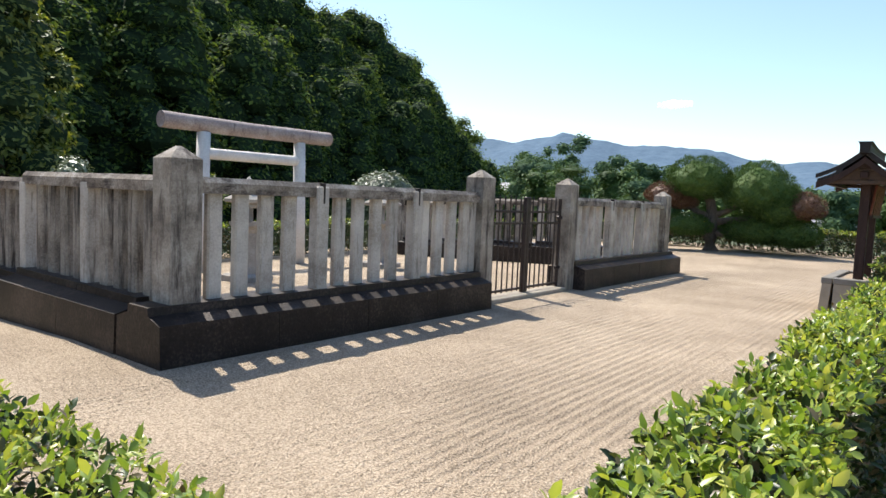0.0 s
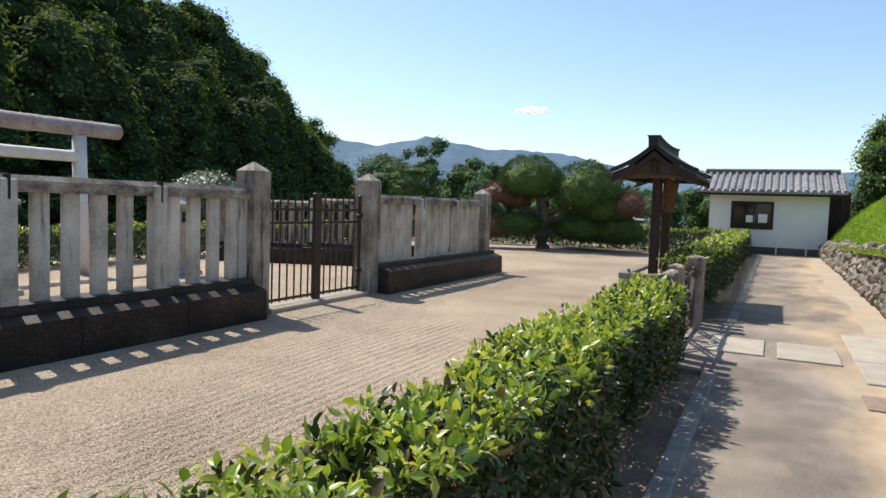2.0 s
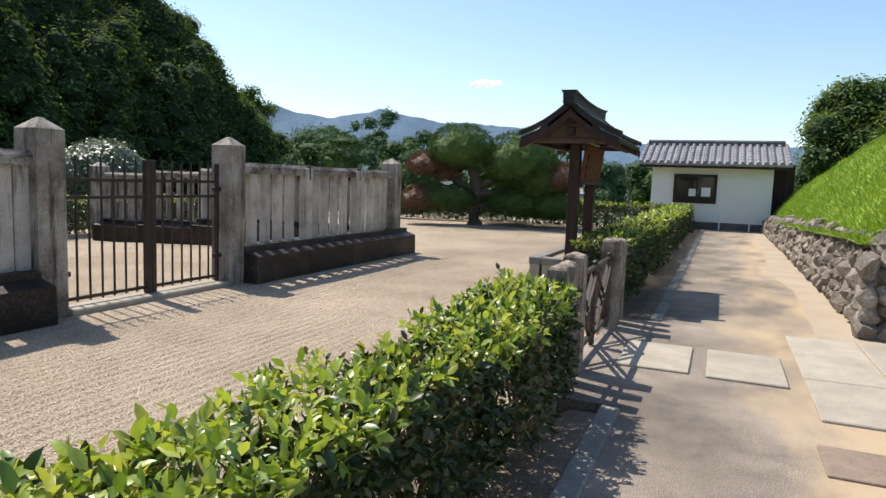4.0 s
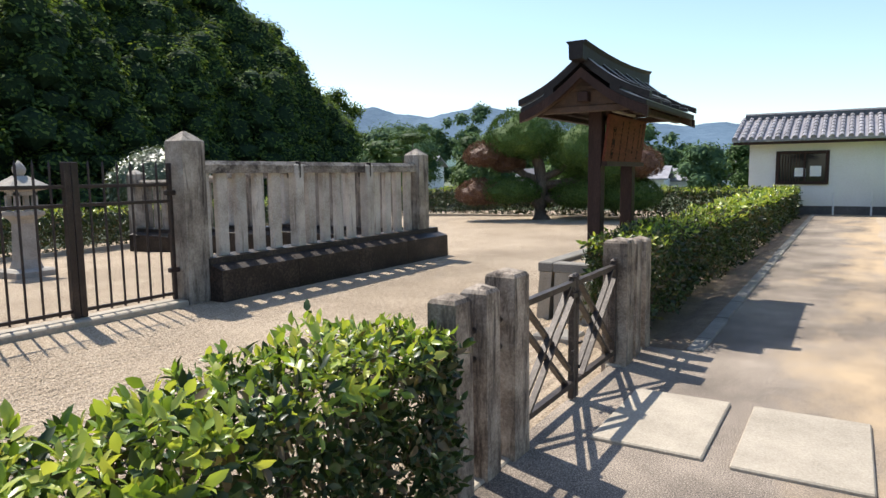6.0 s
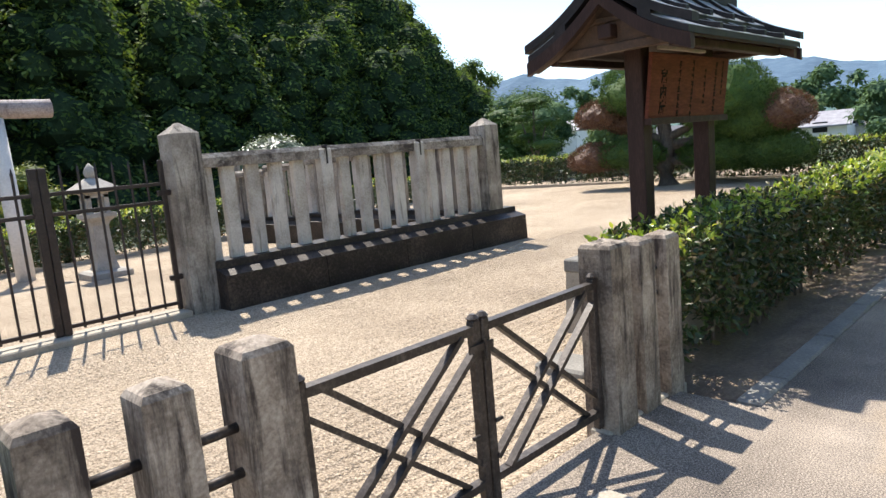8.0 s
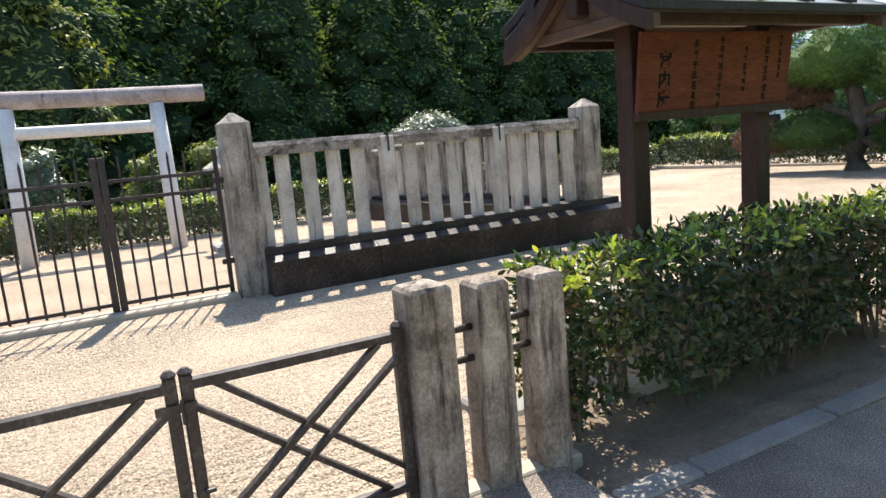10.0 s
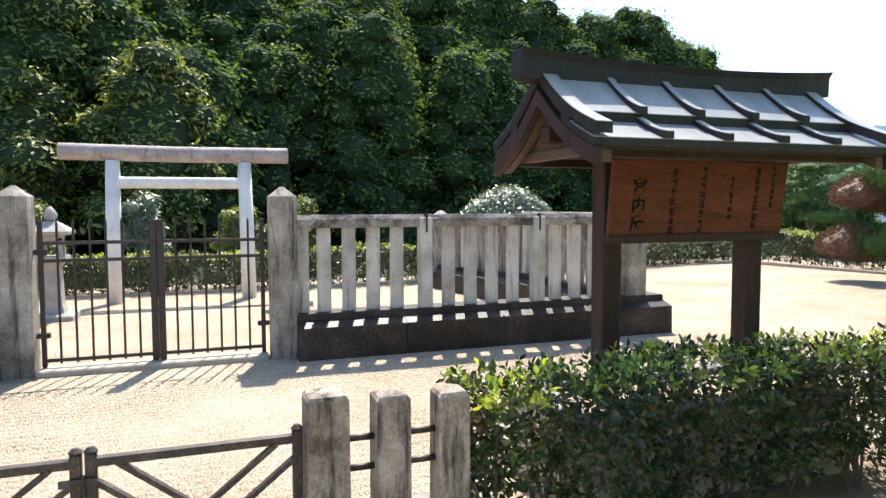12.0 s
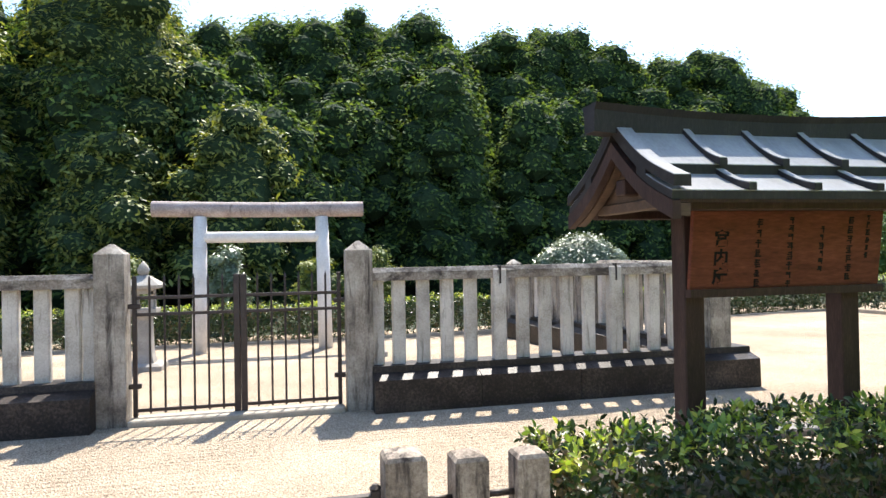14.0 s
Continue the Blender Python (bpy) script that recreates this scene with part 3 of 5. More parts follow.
def iron_leaf(y0, y1, meet):
    """One leaf: two stiles, three rails and pointed bars."""
    f = thing("iron_gate", (FX, (y0 + y1) / 2, 0), "dark brown closed iron gate leaf with pointed bars", "gate", "iron gate leaves")
    for y, w in ((y0, 0.075 if meet == 0 else 0.05), (y1, 0.075 if meet == 1 else 0.05)):
        part("stile", box(FX - w / 2, FX + w / 2, y - w / 2, y + w / 2, -0.015, 1.66, 0.006), IRON, f)
    for z in (0.06, 1.20, 1.40):
        part("gate_rail", box(FX - 0.016, FX + 0.016, y0 + 0.02, y1 - 0.02, z - 0.02, z + 0.02, 0.004), IRON, f)
    first = None
    for i in range(1, 7):
        y = y0 + (y1 - y0) * i / 7
        if first is None:
            first = part("gate_bar", lathe([(0.0135, 0.02), (0.0135, 1.60), (0.016, 1.61), (0.002, 1.68)], (0, 0, 0), 8), IRON, f)
            first.matrix_basis = Matrix.Translation((FX, y, 0))
        else:
            again(first, (FX, y, 0), f)
    for z in (0.35, 1.30):
        y = y0 if meet == 1 else y1
        part("hinge", box(FX - 0.03, FX + 0.03, y - 0.07, y + 0.07, z - 0.03, z + 0.03, 0.008), IRON, f)
    return f


iron_leaf(8.42, 9.585, 1)
iron_leaf(9.665, 10.83, 0)

# ---- torii and lanterns ----
TX, TZ = -14.05, -0.38
torii = thing("torii_gate", (TX, 9.63, TZ), "plain pale stone torii gate with weathered top beam", "torii")
for y, lean in ((8.2, 0.03), (11.06, -0.03)):
    part("column", tube([(TX, y - lean, TZ - 0.3), (TX, y, 1.2), (TX, y + lean, 2.85)], [0.172, 0.162, 0.15], 20), TORII_STONE, torii, smooth=True)
part("top_beam", tube([(TX, 7.18, 3.025), (TX, 9.6, 3.005), (TX, 12.03, 3.025)], [0.185, 0.18, 0.185], 20), BEAM_STONE, torii, "round weathered top beam")
part("tie_beam", tube([(TX, 8.3, 2.36), (TX, 10.98, 2.36)], [0.13, 0.13], 16), TORII_STONE, torii)


def lantern(at):
    f = thing("stone_lantern", at, "pale granite garden lantern with a square cap on gravel", "lantern", "stone lanterns")
    part("base", lathe([(0.36, -0.1), (0.36, 0.10), (0.30, 0.14)], at, square=True), LANTERN_STONE, f)
    part("shaft", lathe([(0.20, 0.14), (0.16, 0.3), (0.135, 0.95), (0.17, 1.02)], at, square=True), LANTERN_STONE, f)
    part("platform", lathe([(0.17, 1.02), (0.26, 1.10), (0.26, 1.17)], at, square=True), LANTERN_STONE, f)
    fb = bmesh.new()
    for sx in (-1, 1):
        for sy in (-1, 1):
            add_box(fb, at[0] + sx * 0.15 - 0.04, at[0] + sx * 0.15 + 0.04, at[1] + sy * 0.15 - 0.04, at[1] + sy * 0.15 + 0.04, at[2] + 1.17, at[2] + 1.50)
    add_box(fb, at[0] - 0.19, at[0] + 0.19, at[1] - 0.19, at[1] + 0.19, at[2] + 1.45, at[2] + 1.53)
    part("firebox", fb, LANTERN_STONE, f)
    part("cap", lathe([(0.20, 1.53), (0.33, 1.56), (0.34, 1.62), (0.20, 1.72), (0.09, 1.80)], at, square=True), LANTERN_STONE, f)
    part("finial", lathe([(0.06, 1.79), (0.10, 1.85), (0.115, 1.92), (0.07, 2.0), (0.01, 2.07)], at, 12), LANTERN_STONE, f, smooth=True)
    return f


lantern((-11.3, 7.52, -0.24))
lantern((-11.75, 11.85, -0.25))

# ---- low posts with pipes, and the low iron gate ----
PX = -0.6


def low_posts(ys, widths, tops, label):
    f = thing("low_post_fence", (PX, sum(ys) / 3, 0), label, "post fence", "low post fences")
    for y, w, z in zip(ys, widths, tops):
        o = part("stone_post", lathe([(w / 2 + 0.004, -0.2), (w / 2, z - 0.04), (w / 2 - 0.012, z - 0.022), (w * 0.06, z)], (0, 0, 0), square=True), POST_STONE, f)
        o.matrix_basis = Matrix.Translation((PX, y, 0)) @ Matrix.Rotation(random.uniform(-0.02, 0.02), 4, "Z")
    for a, b, wa, wb in zip(ys, ys[1:], widths, widths[1:]):
        for z in (0.74, 0.60):
            part("pipe", tube([(PX, a + wa / 2 - 0.01, z), (PX, b - wb / 2 + 0.01, z)], 0.016, 10), OLD_IRON, f, smooth=True)
    return f


low_posts((8.155, 8.44, 8.735), (0.145, 0.14, 0.17), (0.955, 0.955, 0.995), "three stained square stone posts joined by iron pipes beside hedge")
low_posts((10.69, 10.99, 11.285), (0.185, 0.155, 0.15), (0.985, 0.955, 0.945), "three mottled square stone posts joined by pipes at hedge end")


def low_leaf(y0, y1, meet):
    f = thing("low_iron_gate", (PX, (y0 + y1) / 2, 0.03), "dark iron low gate leaf with doubled crossed bars", "gate", "low gate leaves")
    for y in (y0, y1):
        part("stile", box(PX - 0.02, PX + 0.02, y - 0.022, y + 0.022, 0.03 if meet != y else 0.01, 0.81, 0.005), OLD_IRON, f)
        part("knob", lathe([(0.024, 0.81), (0.028, 0.818), (0.012, 0.834)], (PX, y, 0), 10), OLD_IRON, f)
    za, zb = 0.115, 0.772
    part("top_bar", bar((PX, y0 + 0.015, zb), (PX, y1 - 0.015, zb), 0.042, 0.034), OLD_IRON, f)
    part("bottom_bar", bar((PX, y0 + 0.015, za), (PX, y1 - 0.015, za), 0.042, 0.034), OLD_IRON, f)
    dz, dy = 0.052, 0.05
    for s, x in ((1, 0.010), (-1, -0.010)):
        a, b = (y0, y1) if s == 1 else (y1, y0)
        g = 1 if b > a else -1
        part("cross_bar", bar((PX + x, a + g * 0.015, za + dz + 0.035), (PX + x, b - g * (0.04 + dy), zb - 0.012), 0.022, 0.036, (1, 0, 0)), OLD_IRON, f)
        part("cross_bar", bar((PX + x, a + g * (0.04 + dy), za + 0.012), (PX + x, b - g * 0.015, zb - dz - 0.035), 0.022, 0.036, (1, 0, 0)), OLD_IRON, f)
    return f


low_leaf(8.865, 9.69, 9.69)
low_leaf(9.745, 10.563, 9.745)
latch = thing("gate_latch", (PX + 0.03, 9.7, 0.68), "small dark iron latch loop joining the low gates", "latch")
part("loop", bar((PX + 0.027, 9.63, 0.70), (PX + 0.027, 9.77, 0.70), 0.012, 0.03), OLD_IRON, latch)
part("pin", tube([(PX + 0.034, 9.72, 0.64), (PX + 0.034, 9.72, 0.73)], 0.007, 8), OLD_IRON, latch)
part("pin", tube([(PX + 0.03, 9.645, 0.34), (PX + 0.03, 9.61, 0.34)], 0.009, 8), OLD_IRON, latch)
part("pin", tube([(PX + 0.03, 9.75, 0.37), (PX + 0.03, 9.79, 0.37)], 0.009, 8), OLD_IRON, latch)

# ---- notice board with its roof and stone box ----
SX, SY0, SY1 = -1.47, 12.72, 13.91
BX0, BX1, BY0, BY1, BZ = -1.95, -0.99, 12.25, 14.38, 0.53
stone_box = thing("sign_base", (SX, 13.3, -0.09), "rectangular stone curb box round the notice board posts", "stone base")


def box_side(x0, x1, y0, y1, nx, ny):
    """One side of the box: a capping course over a body that spreads a little towards the ground."""
    part("cap_stone", box(x0, x1, y0, y1, BZ - 0.105, BZ, 0.012), CURB_STONE, stone_box, "paler capping course")
    b = box(x0 + 0.015, x1 - 0.015, y0 + 0.015, y1 - 0.015, -0.25, BZ - 0.108)
    for v in b.verts:
        if v.co.z < 0:
            v.co.x += nx * 0.045
            v.co.y += ny * 0.045
    part("rim", b, SLAB_STONE, stone_box)


box_side(BX0, BX0 + 0.17, BY0, BY1, -1, 0)
box_side(BX1 - 0.17, BX1, BY0, BY1, 1, 0)
box_side(BX0 + 0.174, BX1 - 0.174, BY0, BY0 + 0.17, 0, -1)
box_side(BX0 + 0.174, BX1 - 0.174, BY1 - 0.17, BY1, 0, 1)
part("gravel_fill", box(BX0 + 0.174, BX1 - 0.174, BY0 + 0.174, BY1 - 0.174, -0.2, BZ - 0.05), GRAVEL, stone_box, "pale gravel filling")
solo("stepping_stone", box(-1.62, -1.2, 11.35, 11.68, -0.2, -0.03, 0.02), CURB_STONE, "small flat pale stone lying on the gravel", "stone")
sign = thing("notice_board", (SX, 13.3, BZ - 0.05), "dark timber roofed notice board with red-brown lettered panel", "notice board")
for y in (SY0, SY1):
    part("post", box(SX - 0.072, SX + 0.072, y - 0.072, y + 0.072, 0.2, 2.36, 0.008), DARK_WOOD, sign)
part("cross_beam", box(SX - 0.055, SX + 0.055, 12.25, 14.4, 2.20, 2.30, 0.008), DARK_WOOD, sign)
board = part("board", box(SX + 0.074, SX + 0.108, 12.66, 14.10, 1.59, 2.10, 0.004), BOARD_WOOD, sign, "red-brown panel with faded black lettering")
board.matrix_basis = Matrix.Translation((SX + 0.09, 0, 1.59)) @ Matrix.Rotation(radians(7), 4, "Y") @ Matrix.Translation((-SX - 0.09, 0, -1.59))
part("ledge", bar((SX + 0.11, 12.65, 1.575), (SX + 0.11, 14.11, 1.575), 0.06, 0.05), DARK_WOOD, sign)
part("lath", box(SX + 0.13, SX + 0.165, 12.80, 13.62, 2.125, 2.15, 0.003), SLAB_STONE, sign, "pale weathered lath")


def roof_x(k, side):
    """The hollow roof slope, steep under the ridge: k from ridge 0 to eave 1."""
    return SX + side * 0.66 * k, 2.585 - 0.415 * k - 0.05 * math.sin(math.pi * k)


RY0, RY1 = 12.20, 14.45


def roof_skin(side, k0, k1, y0, y1, thick, lift=0.0, flick=0.0):
    """A curved strip of roof between two heights; flick turns its lower end up."""
    top, low = [], []
    for i in range(11):
        u = i / 10
        x, z = roof_x(k0 + (k1 - k0) * u, side)
        z += lift + flick * max(0, u - 0.45) ** 2 / 0.3025
        top.append((x, z))
        low.append((x, z - thick - flick * 0.6 * u * u))
    return prism(top + low[::-1], y0, y1)


for side in (1, -1):
    part("soffit", roof_skin(side, 0.03, 0.98, RY0 + 0.055, RY1 - 0.06, 0.02, -0.047), DARK_WOOD, sign, "dark boarded roof underside")
    part("lower_roof", roof_skin(side, 0.45, 1.0, RY0, RY1, 0.045), ROOF_SHADE_TIMBER, sign)
    part("lower_sheet", roof_skin(side, 0.45, 0.998, RY0 + 0.004, RY1 - 0.004, 0.005, 0.006), ROOF_LIT_BOARD, sign, "silvery weathered roof sheet, coloured as a sunlit top")
    part("upper_roof", roof_skin(side, 0.02, 0.60, RY0, RY1, 0.06, 0.06), ROOF_SHADE_TIMBER, sign)
    part("upper_sheet", roof_skin(side, 0.02, 0.598, RY0 + 0.004, RY1 - 0.004, 0.005, 0.066), ROOF_LIT_BOARD, sign, "silvery weathered roof sheet, coloured as a sunlit top")
    for i in range(1, 5):
        y = RY0 + 0.06 + (RY1 - RY0 - 0.12) * i / 5
        w = 0.05
        # Pale caps paint sunlight on batten tops; dark bodies paint their shaded sides.
        low = part("roof_batten", roof_skin(side, 0.56, 1.03, y - w / 2, y + w / 2, 0.03, 0.036, 0.016), ROOF_SHADE_TIMBER, sign)
        part("batten_cap", roof_skin(side, 0.56, 1.027, y - w / 2 + 0.002, y + w / 2 - 0.002, 0.004, 0.041, 0.016), ROOF_LIT_BOARD, low)
        up = part("roof_batten", roof_skin(side, 0.08, 0.66, y - w / 2, y + w / 2, 0.03, 0.096, 0.022), ROOF_SHADE_TIMBER, sign)
        part("batten_cap", roof_skin(side, 0.08, 0.657, y - w / 2 + 0.002, y + w / 2 - 0.002, 0.004, 0.101, 0.022), ROOF_LIT_BOARD, up)
    for y in (RY0 + 0.05, RY1 - 0.05):
        edge_batten = part("edge_batten", roof_skin(side, 0.02, 1.04, y - 0.052, y + 0.052, 0.06, 0.092), ROOF_SHADE_TIMBER, sign)
        part("batten_cap", roof_skin(side, 0.02, 1.037, y - 0.05, y + 0.05, 0.004, 0.097), ROOF_LIT_BOARD, edge_batten)
    for y in (RY0 + 0.02, RY1 - 0.02):
        part("barge_board", roof_skin(side, 0.0, 1.02, y - 0.025, y + 0.025, 0.10, -0.048), DARK_WOOD, sign)
    for y in (RY0 + 0.09, RY1 - 0.09):
        part("rafter", roof_skin(side, 0.04, 0.98, y - 0.03, y + 0.03, 0.07, -0.07), BARE_WOOD, sign, "bare warm timber rafter")
    part("rafter_plate", box(*sorted((SX + side * 0.46, SX + side * 0.53)), RY0 + 0.12, RY1 - 0.12, 2.075, 2.135, 0.006), DARK_WOOD, sign)
for y in (RY0 + 0.16, RY1 - 0.16):
    part("gable_panel", prism([(SX - 0.40, 2.17), (SX + 0.40, 2.17), (SX + 0.16, 2.32), (SX - 0.16, 2.32)], y - 0.012, y + 0.012), BARE_WOOD, sign, "bare timber gable panel")
    part("gable_beam", box(SX - 0.52, SX + 0.52, y - 0.035, y + 0.035, 2.10, 2.166, 0.006), BARE_WOOD, sign)
    part("collar_beam", box(SX - 0.2, SX + 0.2, y - 0.03, y + 0.03, 2.323, 2.36, 0.004), BARE_WOOD, sign)
ridge = bmesh.new()
rows_ = []
for i in range(13):
    y = 12.05 + (14.57 - 12.05) * i / 12
    z = 2.705 + 0.05 * ((i - 6) / 6) ** 2
    rows_.append([ridge.verts.new((SX + dx, y, z + dz)) for dx, dz in ((-0.07, -0.16), (0.07, -0.16), (0.075, -0.025), (0.105, 0.015), (-0.105, 0.015), (-0.075, -0.025))])
for r0, r1 in zip(rows_, rows_[1:]):
    for k in range(6):
        ridge.faces.new((r0[k], r0[(k + 1) % 6], r1[(k + 1) % 6], r1[k]))
ridge.faces.new(rows_[0][::-1])
ridge.faces.new(rows_[-1])
bmesh.ops.recalc_face_normals(ridge, faces=ridge.faces)
part("ridge_cap", ridge, ROOF_SHADE_TIMBER, sign, "dark heavy ridge board")


def letters(text, size, at):
    """Upright characters on the board, reading along +y."""
    c = bpy.data.curves.new("lettering", "FONT")
    c.body, c.size, c.extrude, c.offset, c.align_x = text, size, 0.002, 0.0035, "CENTER"
    tmp = new("lettering", c)
    me = bpy.data.meshes.new_from_object(tmp.evaluated_get(bpy.context.evaluated_depsgraph_get()))
    bpy.data.objects.remove(tmp)
    me.materials.append(INK)
    o = new("lettering", me)
    hang(o, sign)
    o.matrix_basis = board.matrix_basis @ Matrix.Translation(at) @ Matrix.Rotation(radians(90), 4, "Z") @ Matrix.Rotation(radians(90), 4, "X")
    return tagged(o, "black brush-like characters")


for ch, z in (("\u5bae", 1.885), ("\u5185", 1.765), ("\u5e81", 1.645)):
    letters(ch, 0.11, (SX + 0.1095, 12.87, z))
for i, (y, z0, z1, w) in enumerate(((13.14, 1.64, 2.05, 0.050), (13.38, 1.64, 2.06, 0.048), (13.62, 1.72, 2.0, 0.040), (13.84, 1.65, 2.06, 0.050), (13.98, 1.80, 2.07, 0.036))):
    z = z1
    rr = random.Random(i)
    while z > z0:
        h = w * rr.uniform(0.9, 1.2)
        b = bmesh.new()
        for k in range(rr.randint(2, 4)):
            zz = z - h * (k + 0.5) / 4
            add_box(b, SX + 0.1085, SX + 0.1097, y - w / 2 * rr.uniform(0.4, 1), y + w / 2 * rr.uniform(0.4, 1), zz - 0.0048, zz + 0.0048)
        yy = y + rr.uniform(-0.3, 0.3) * w
        add_box(b, SX + 0.1085, SX + 0.1099, yy - 0.0045, yy + 0.0045, z - h, z)
        o = part("text_bar", b, INK, sign)
        o.matrix_basis = board.matrix_basis.copy()
        z -= h + rr.uniform(0.006, 0.014)


# ---- hedges ----
def mesh_part(name, me, parent, label="", kind=""):
    o = new(name, me)
    hang(o, parent)
    return tagged(o, label, kind=kind)


def hedge(x0, x1, y0, y1, z0, z1, label, shoots=210, leaf=0.062, fine=True, young=0.85, name="hedge"):
    """A clipped hedge: stems, dark inner leaves, shoots over the faces, paler young shoots on top with sunlight painted
    in.
    """
    f = thing(name, ((x0 + x1) / 2, (y0 + y1) / 2, z0), label, "hedge", "clipped hedges")
    lx, ly, h = x1 - x0, y1 - y0, z1 - z0
    gap = 0.12 if fine else 0.0
    wob = lambda p: 0.04 * np.sin(p[:, 0] * 3.1 + p[:, 1] * 2.3) + 0.03 * np.sin(p[:, 1] * 5.7 + p[:, 2] * 4) + 0.025 * np.sin(p[:, 0] * 9 + p[:, 1] * 11.3)
    faces = [((0, 0, 1), lx * ly), ((1, 0, 0), ly * h), ((-1, 0, 0), ly * h), ((0, 1, 0), lx * h), ((0, -1, 0), lx * h)]
    P, A, T = [], [], []
    for nrm, area in faces:
        n = int(area * shoots)
        u = rng.random((n, 3))
        q = np.array((x0, y0, z0 + gap)) + u * np.array((lx, ly, h - gap))
        for ax in range(3):
            if nrm[ax]:
                q[:, ax] = ((x1, y1, z1) if nrm[ax] > 0 else (x0, y0, z0))[ax] - nrm[ax] * rng.random(n) ** 2 * 0.11
        if nrm[2] == 0 and fine:
            keep = rng.random(n) < np.clip((q[:, 2] - z0) / 0.28, 0.25, 1.0)
            q = q[keep]
        q = q + np.array(nrm) * (wob(q) - 0.02)[:, None]
        P.append(q)
        A.append(unit(np.array(nrm) * 0.9 + (0, 0, 0.35) + rng.normal(0, 0.6, (len(q), 3))))
        T.append(np.full(len(q), nrm[2] == 1))
    P, A, T = np.concatenate(P), np.concatenate(A), np.concatenate(T)
    m = 6 if fine else 4
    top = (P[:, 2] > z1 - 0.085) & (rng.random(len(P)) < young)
    for name_, sel, mat_ in (("foliage", ~top, HEDGE_LEAF), ("new_growth", top, YOUNG_LIT_LEAF)):
        p, a = P[sel], A[sel]
        if not len(p):
            continue
        side = unit(np.cross(a, rng.normal(size=a.shape)))
        other = np.cross(a, side)
        base, way, up = [], [], []
        for k in range(m):
            ang = k * 2.4 + rng.random(len(p)) * 0.9
            out = side * np.cos(ang)[:, None] + other * np.sin(ang)[:, None]
            rise = 0.15 + 0.16 * k
            base.append(p + a * (leaf * 0.28 * k))
            way.append(out * (1.0 - 0.09 * k) + a * rise + rng.normal(0, 0.15, p.shape))
            up.append(a * 1.0 - out * rise)
        base, way, up = np.concatenate(base), np.concatenate(way), np.concatenate(up)
        ln = leaf * rng.uniform(0.6, 1.45, len(base))
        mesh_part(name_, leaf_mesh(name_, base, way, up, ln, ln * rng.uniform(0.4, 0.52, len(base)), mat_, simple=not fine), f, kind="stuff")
    n = int(lx * ly * h * (900 if fine else 500))
    q = np.array((x0 + 0.06, y0, z0 + 0.28)) + rng.random((n, 3)) * np.array((lx - 0.12, ly, h - 0.36))
    ln = leaf * rng.uniform(0.8, 1.4, n)
    mesh_part("inner_foliage", leaf_mesh("inner_foliage", q, rng.normal(size=(n, 3)), rng.normal(size=(n, 3)), ln, ln * 0.5, HEDGE_LEAF, simple=True), f, kind="stuff")
    stems = bmesh.new()
    run = max(lx, ly)
    for i in range(int(run * 6)):
        t = (i + random.random()) / (run * 6)
        x, y = (random.uniform(x0 + 0.12, x1 - 0.12), y0 + t * ly) if ly >= lx else (x0 + t * lx, random.uniform(y0 + 0.12, y1 - 0.12))
        for j in range(3 if fine else 1):
            e = (x + random.uniform(-0.2, 0.2), y + random.uniform(-0.2, 0.2), z0 + h * random.uniform(0.6, 0.92))
            e = (min(max(e[0], x0 + 0.03), x1 - 0.03), e[1], e[2])
            mid = ((x + e[0]) / 2 + random.uniform(-0.03, 0.03), (y + e[1]) / 2, z0 + h * 0.35)
            add_tube(stems, [(x, y, z0 - 0.06), mid, e], [0.012, 0.009, 0.004], 5, False)
    part("stem_work", stems, TWIG, f, "thin bare brown stems", kind="stuff")
    return f


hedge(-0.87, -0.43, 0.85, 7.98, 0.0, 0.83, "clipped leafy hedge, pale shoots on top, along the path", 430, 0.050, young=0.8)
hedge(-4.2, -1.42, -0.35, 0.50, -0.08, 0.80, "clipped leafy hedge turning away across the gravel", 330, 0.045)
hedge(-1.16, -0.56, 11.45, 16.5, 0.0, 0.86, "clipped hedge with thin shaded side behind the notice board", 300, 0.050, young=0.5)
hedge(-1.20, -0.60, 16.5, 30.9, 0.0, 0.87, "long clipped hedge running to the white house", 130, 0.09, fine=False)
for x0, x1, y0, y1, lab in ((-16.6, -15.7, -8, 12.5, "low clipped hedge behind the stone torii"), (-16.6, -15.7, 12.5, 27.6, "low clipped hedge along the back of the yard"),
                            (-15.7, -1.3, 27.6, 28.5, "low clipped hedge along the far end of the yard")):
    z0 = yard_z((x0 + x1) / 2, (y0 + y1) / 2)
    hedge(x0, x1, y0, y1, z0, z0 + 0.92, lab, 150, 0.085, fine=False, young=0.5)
edge = thing("yard_edging", (-15.5, 20, -0.2), "pale low stone edging before the back hedge", "edging", kind="structure")
for y0, y1 in ((-8, 2), (2, 12), (12, 20), (20, 27.2)):
    z = yard_z(-15.5, (y0 + y1) / 2)
    part("edging_stone", bar((-15.55, y0, yard_z(-15.5, y0) - 0.02), (-15.55, y1, yard_z(-15.5, y1) - 0.02), 0.14, 0.16), SLAB_STONE, edge)
part("edging_stone", bar((-15.5, 27.3, -0.12), (-8.4, 27.3, -0.05), 0.14, 0.16), SLAB_STONE, edge)
part("edging_stone", bar((-8.4, 27.3, -0.05), (-1.4, 27.3, -0.03), 0.14, 0.16), SLAB_STONE, edge)


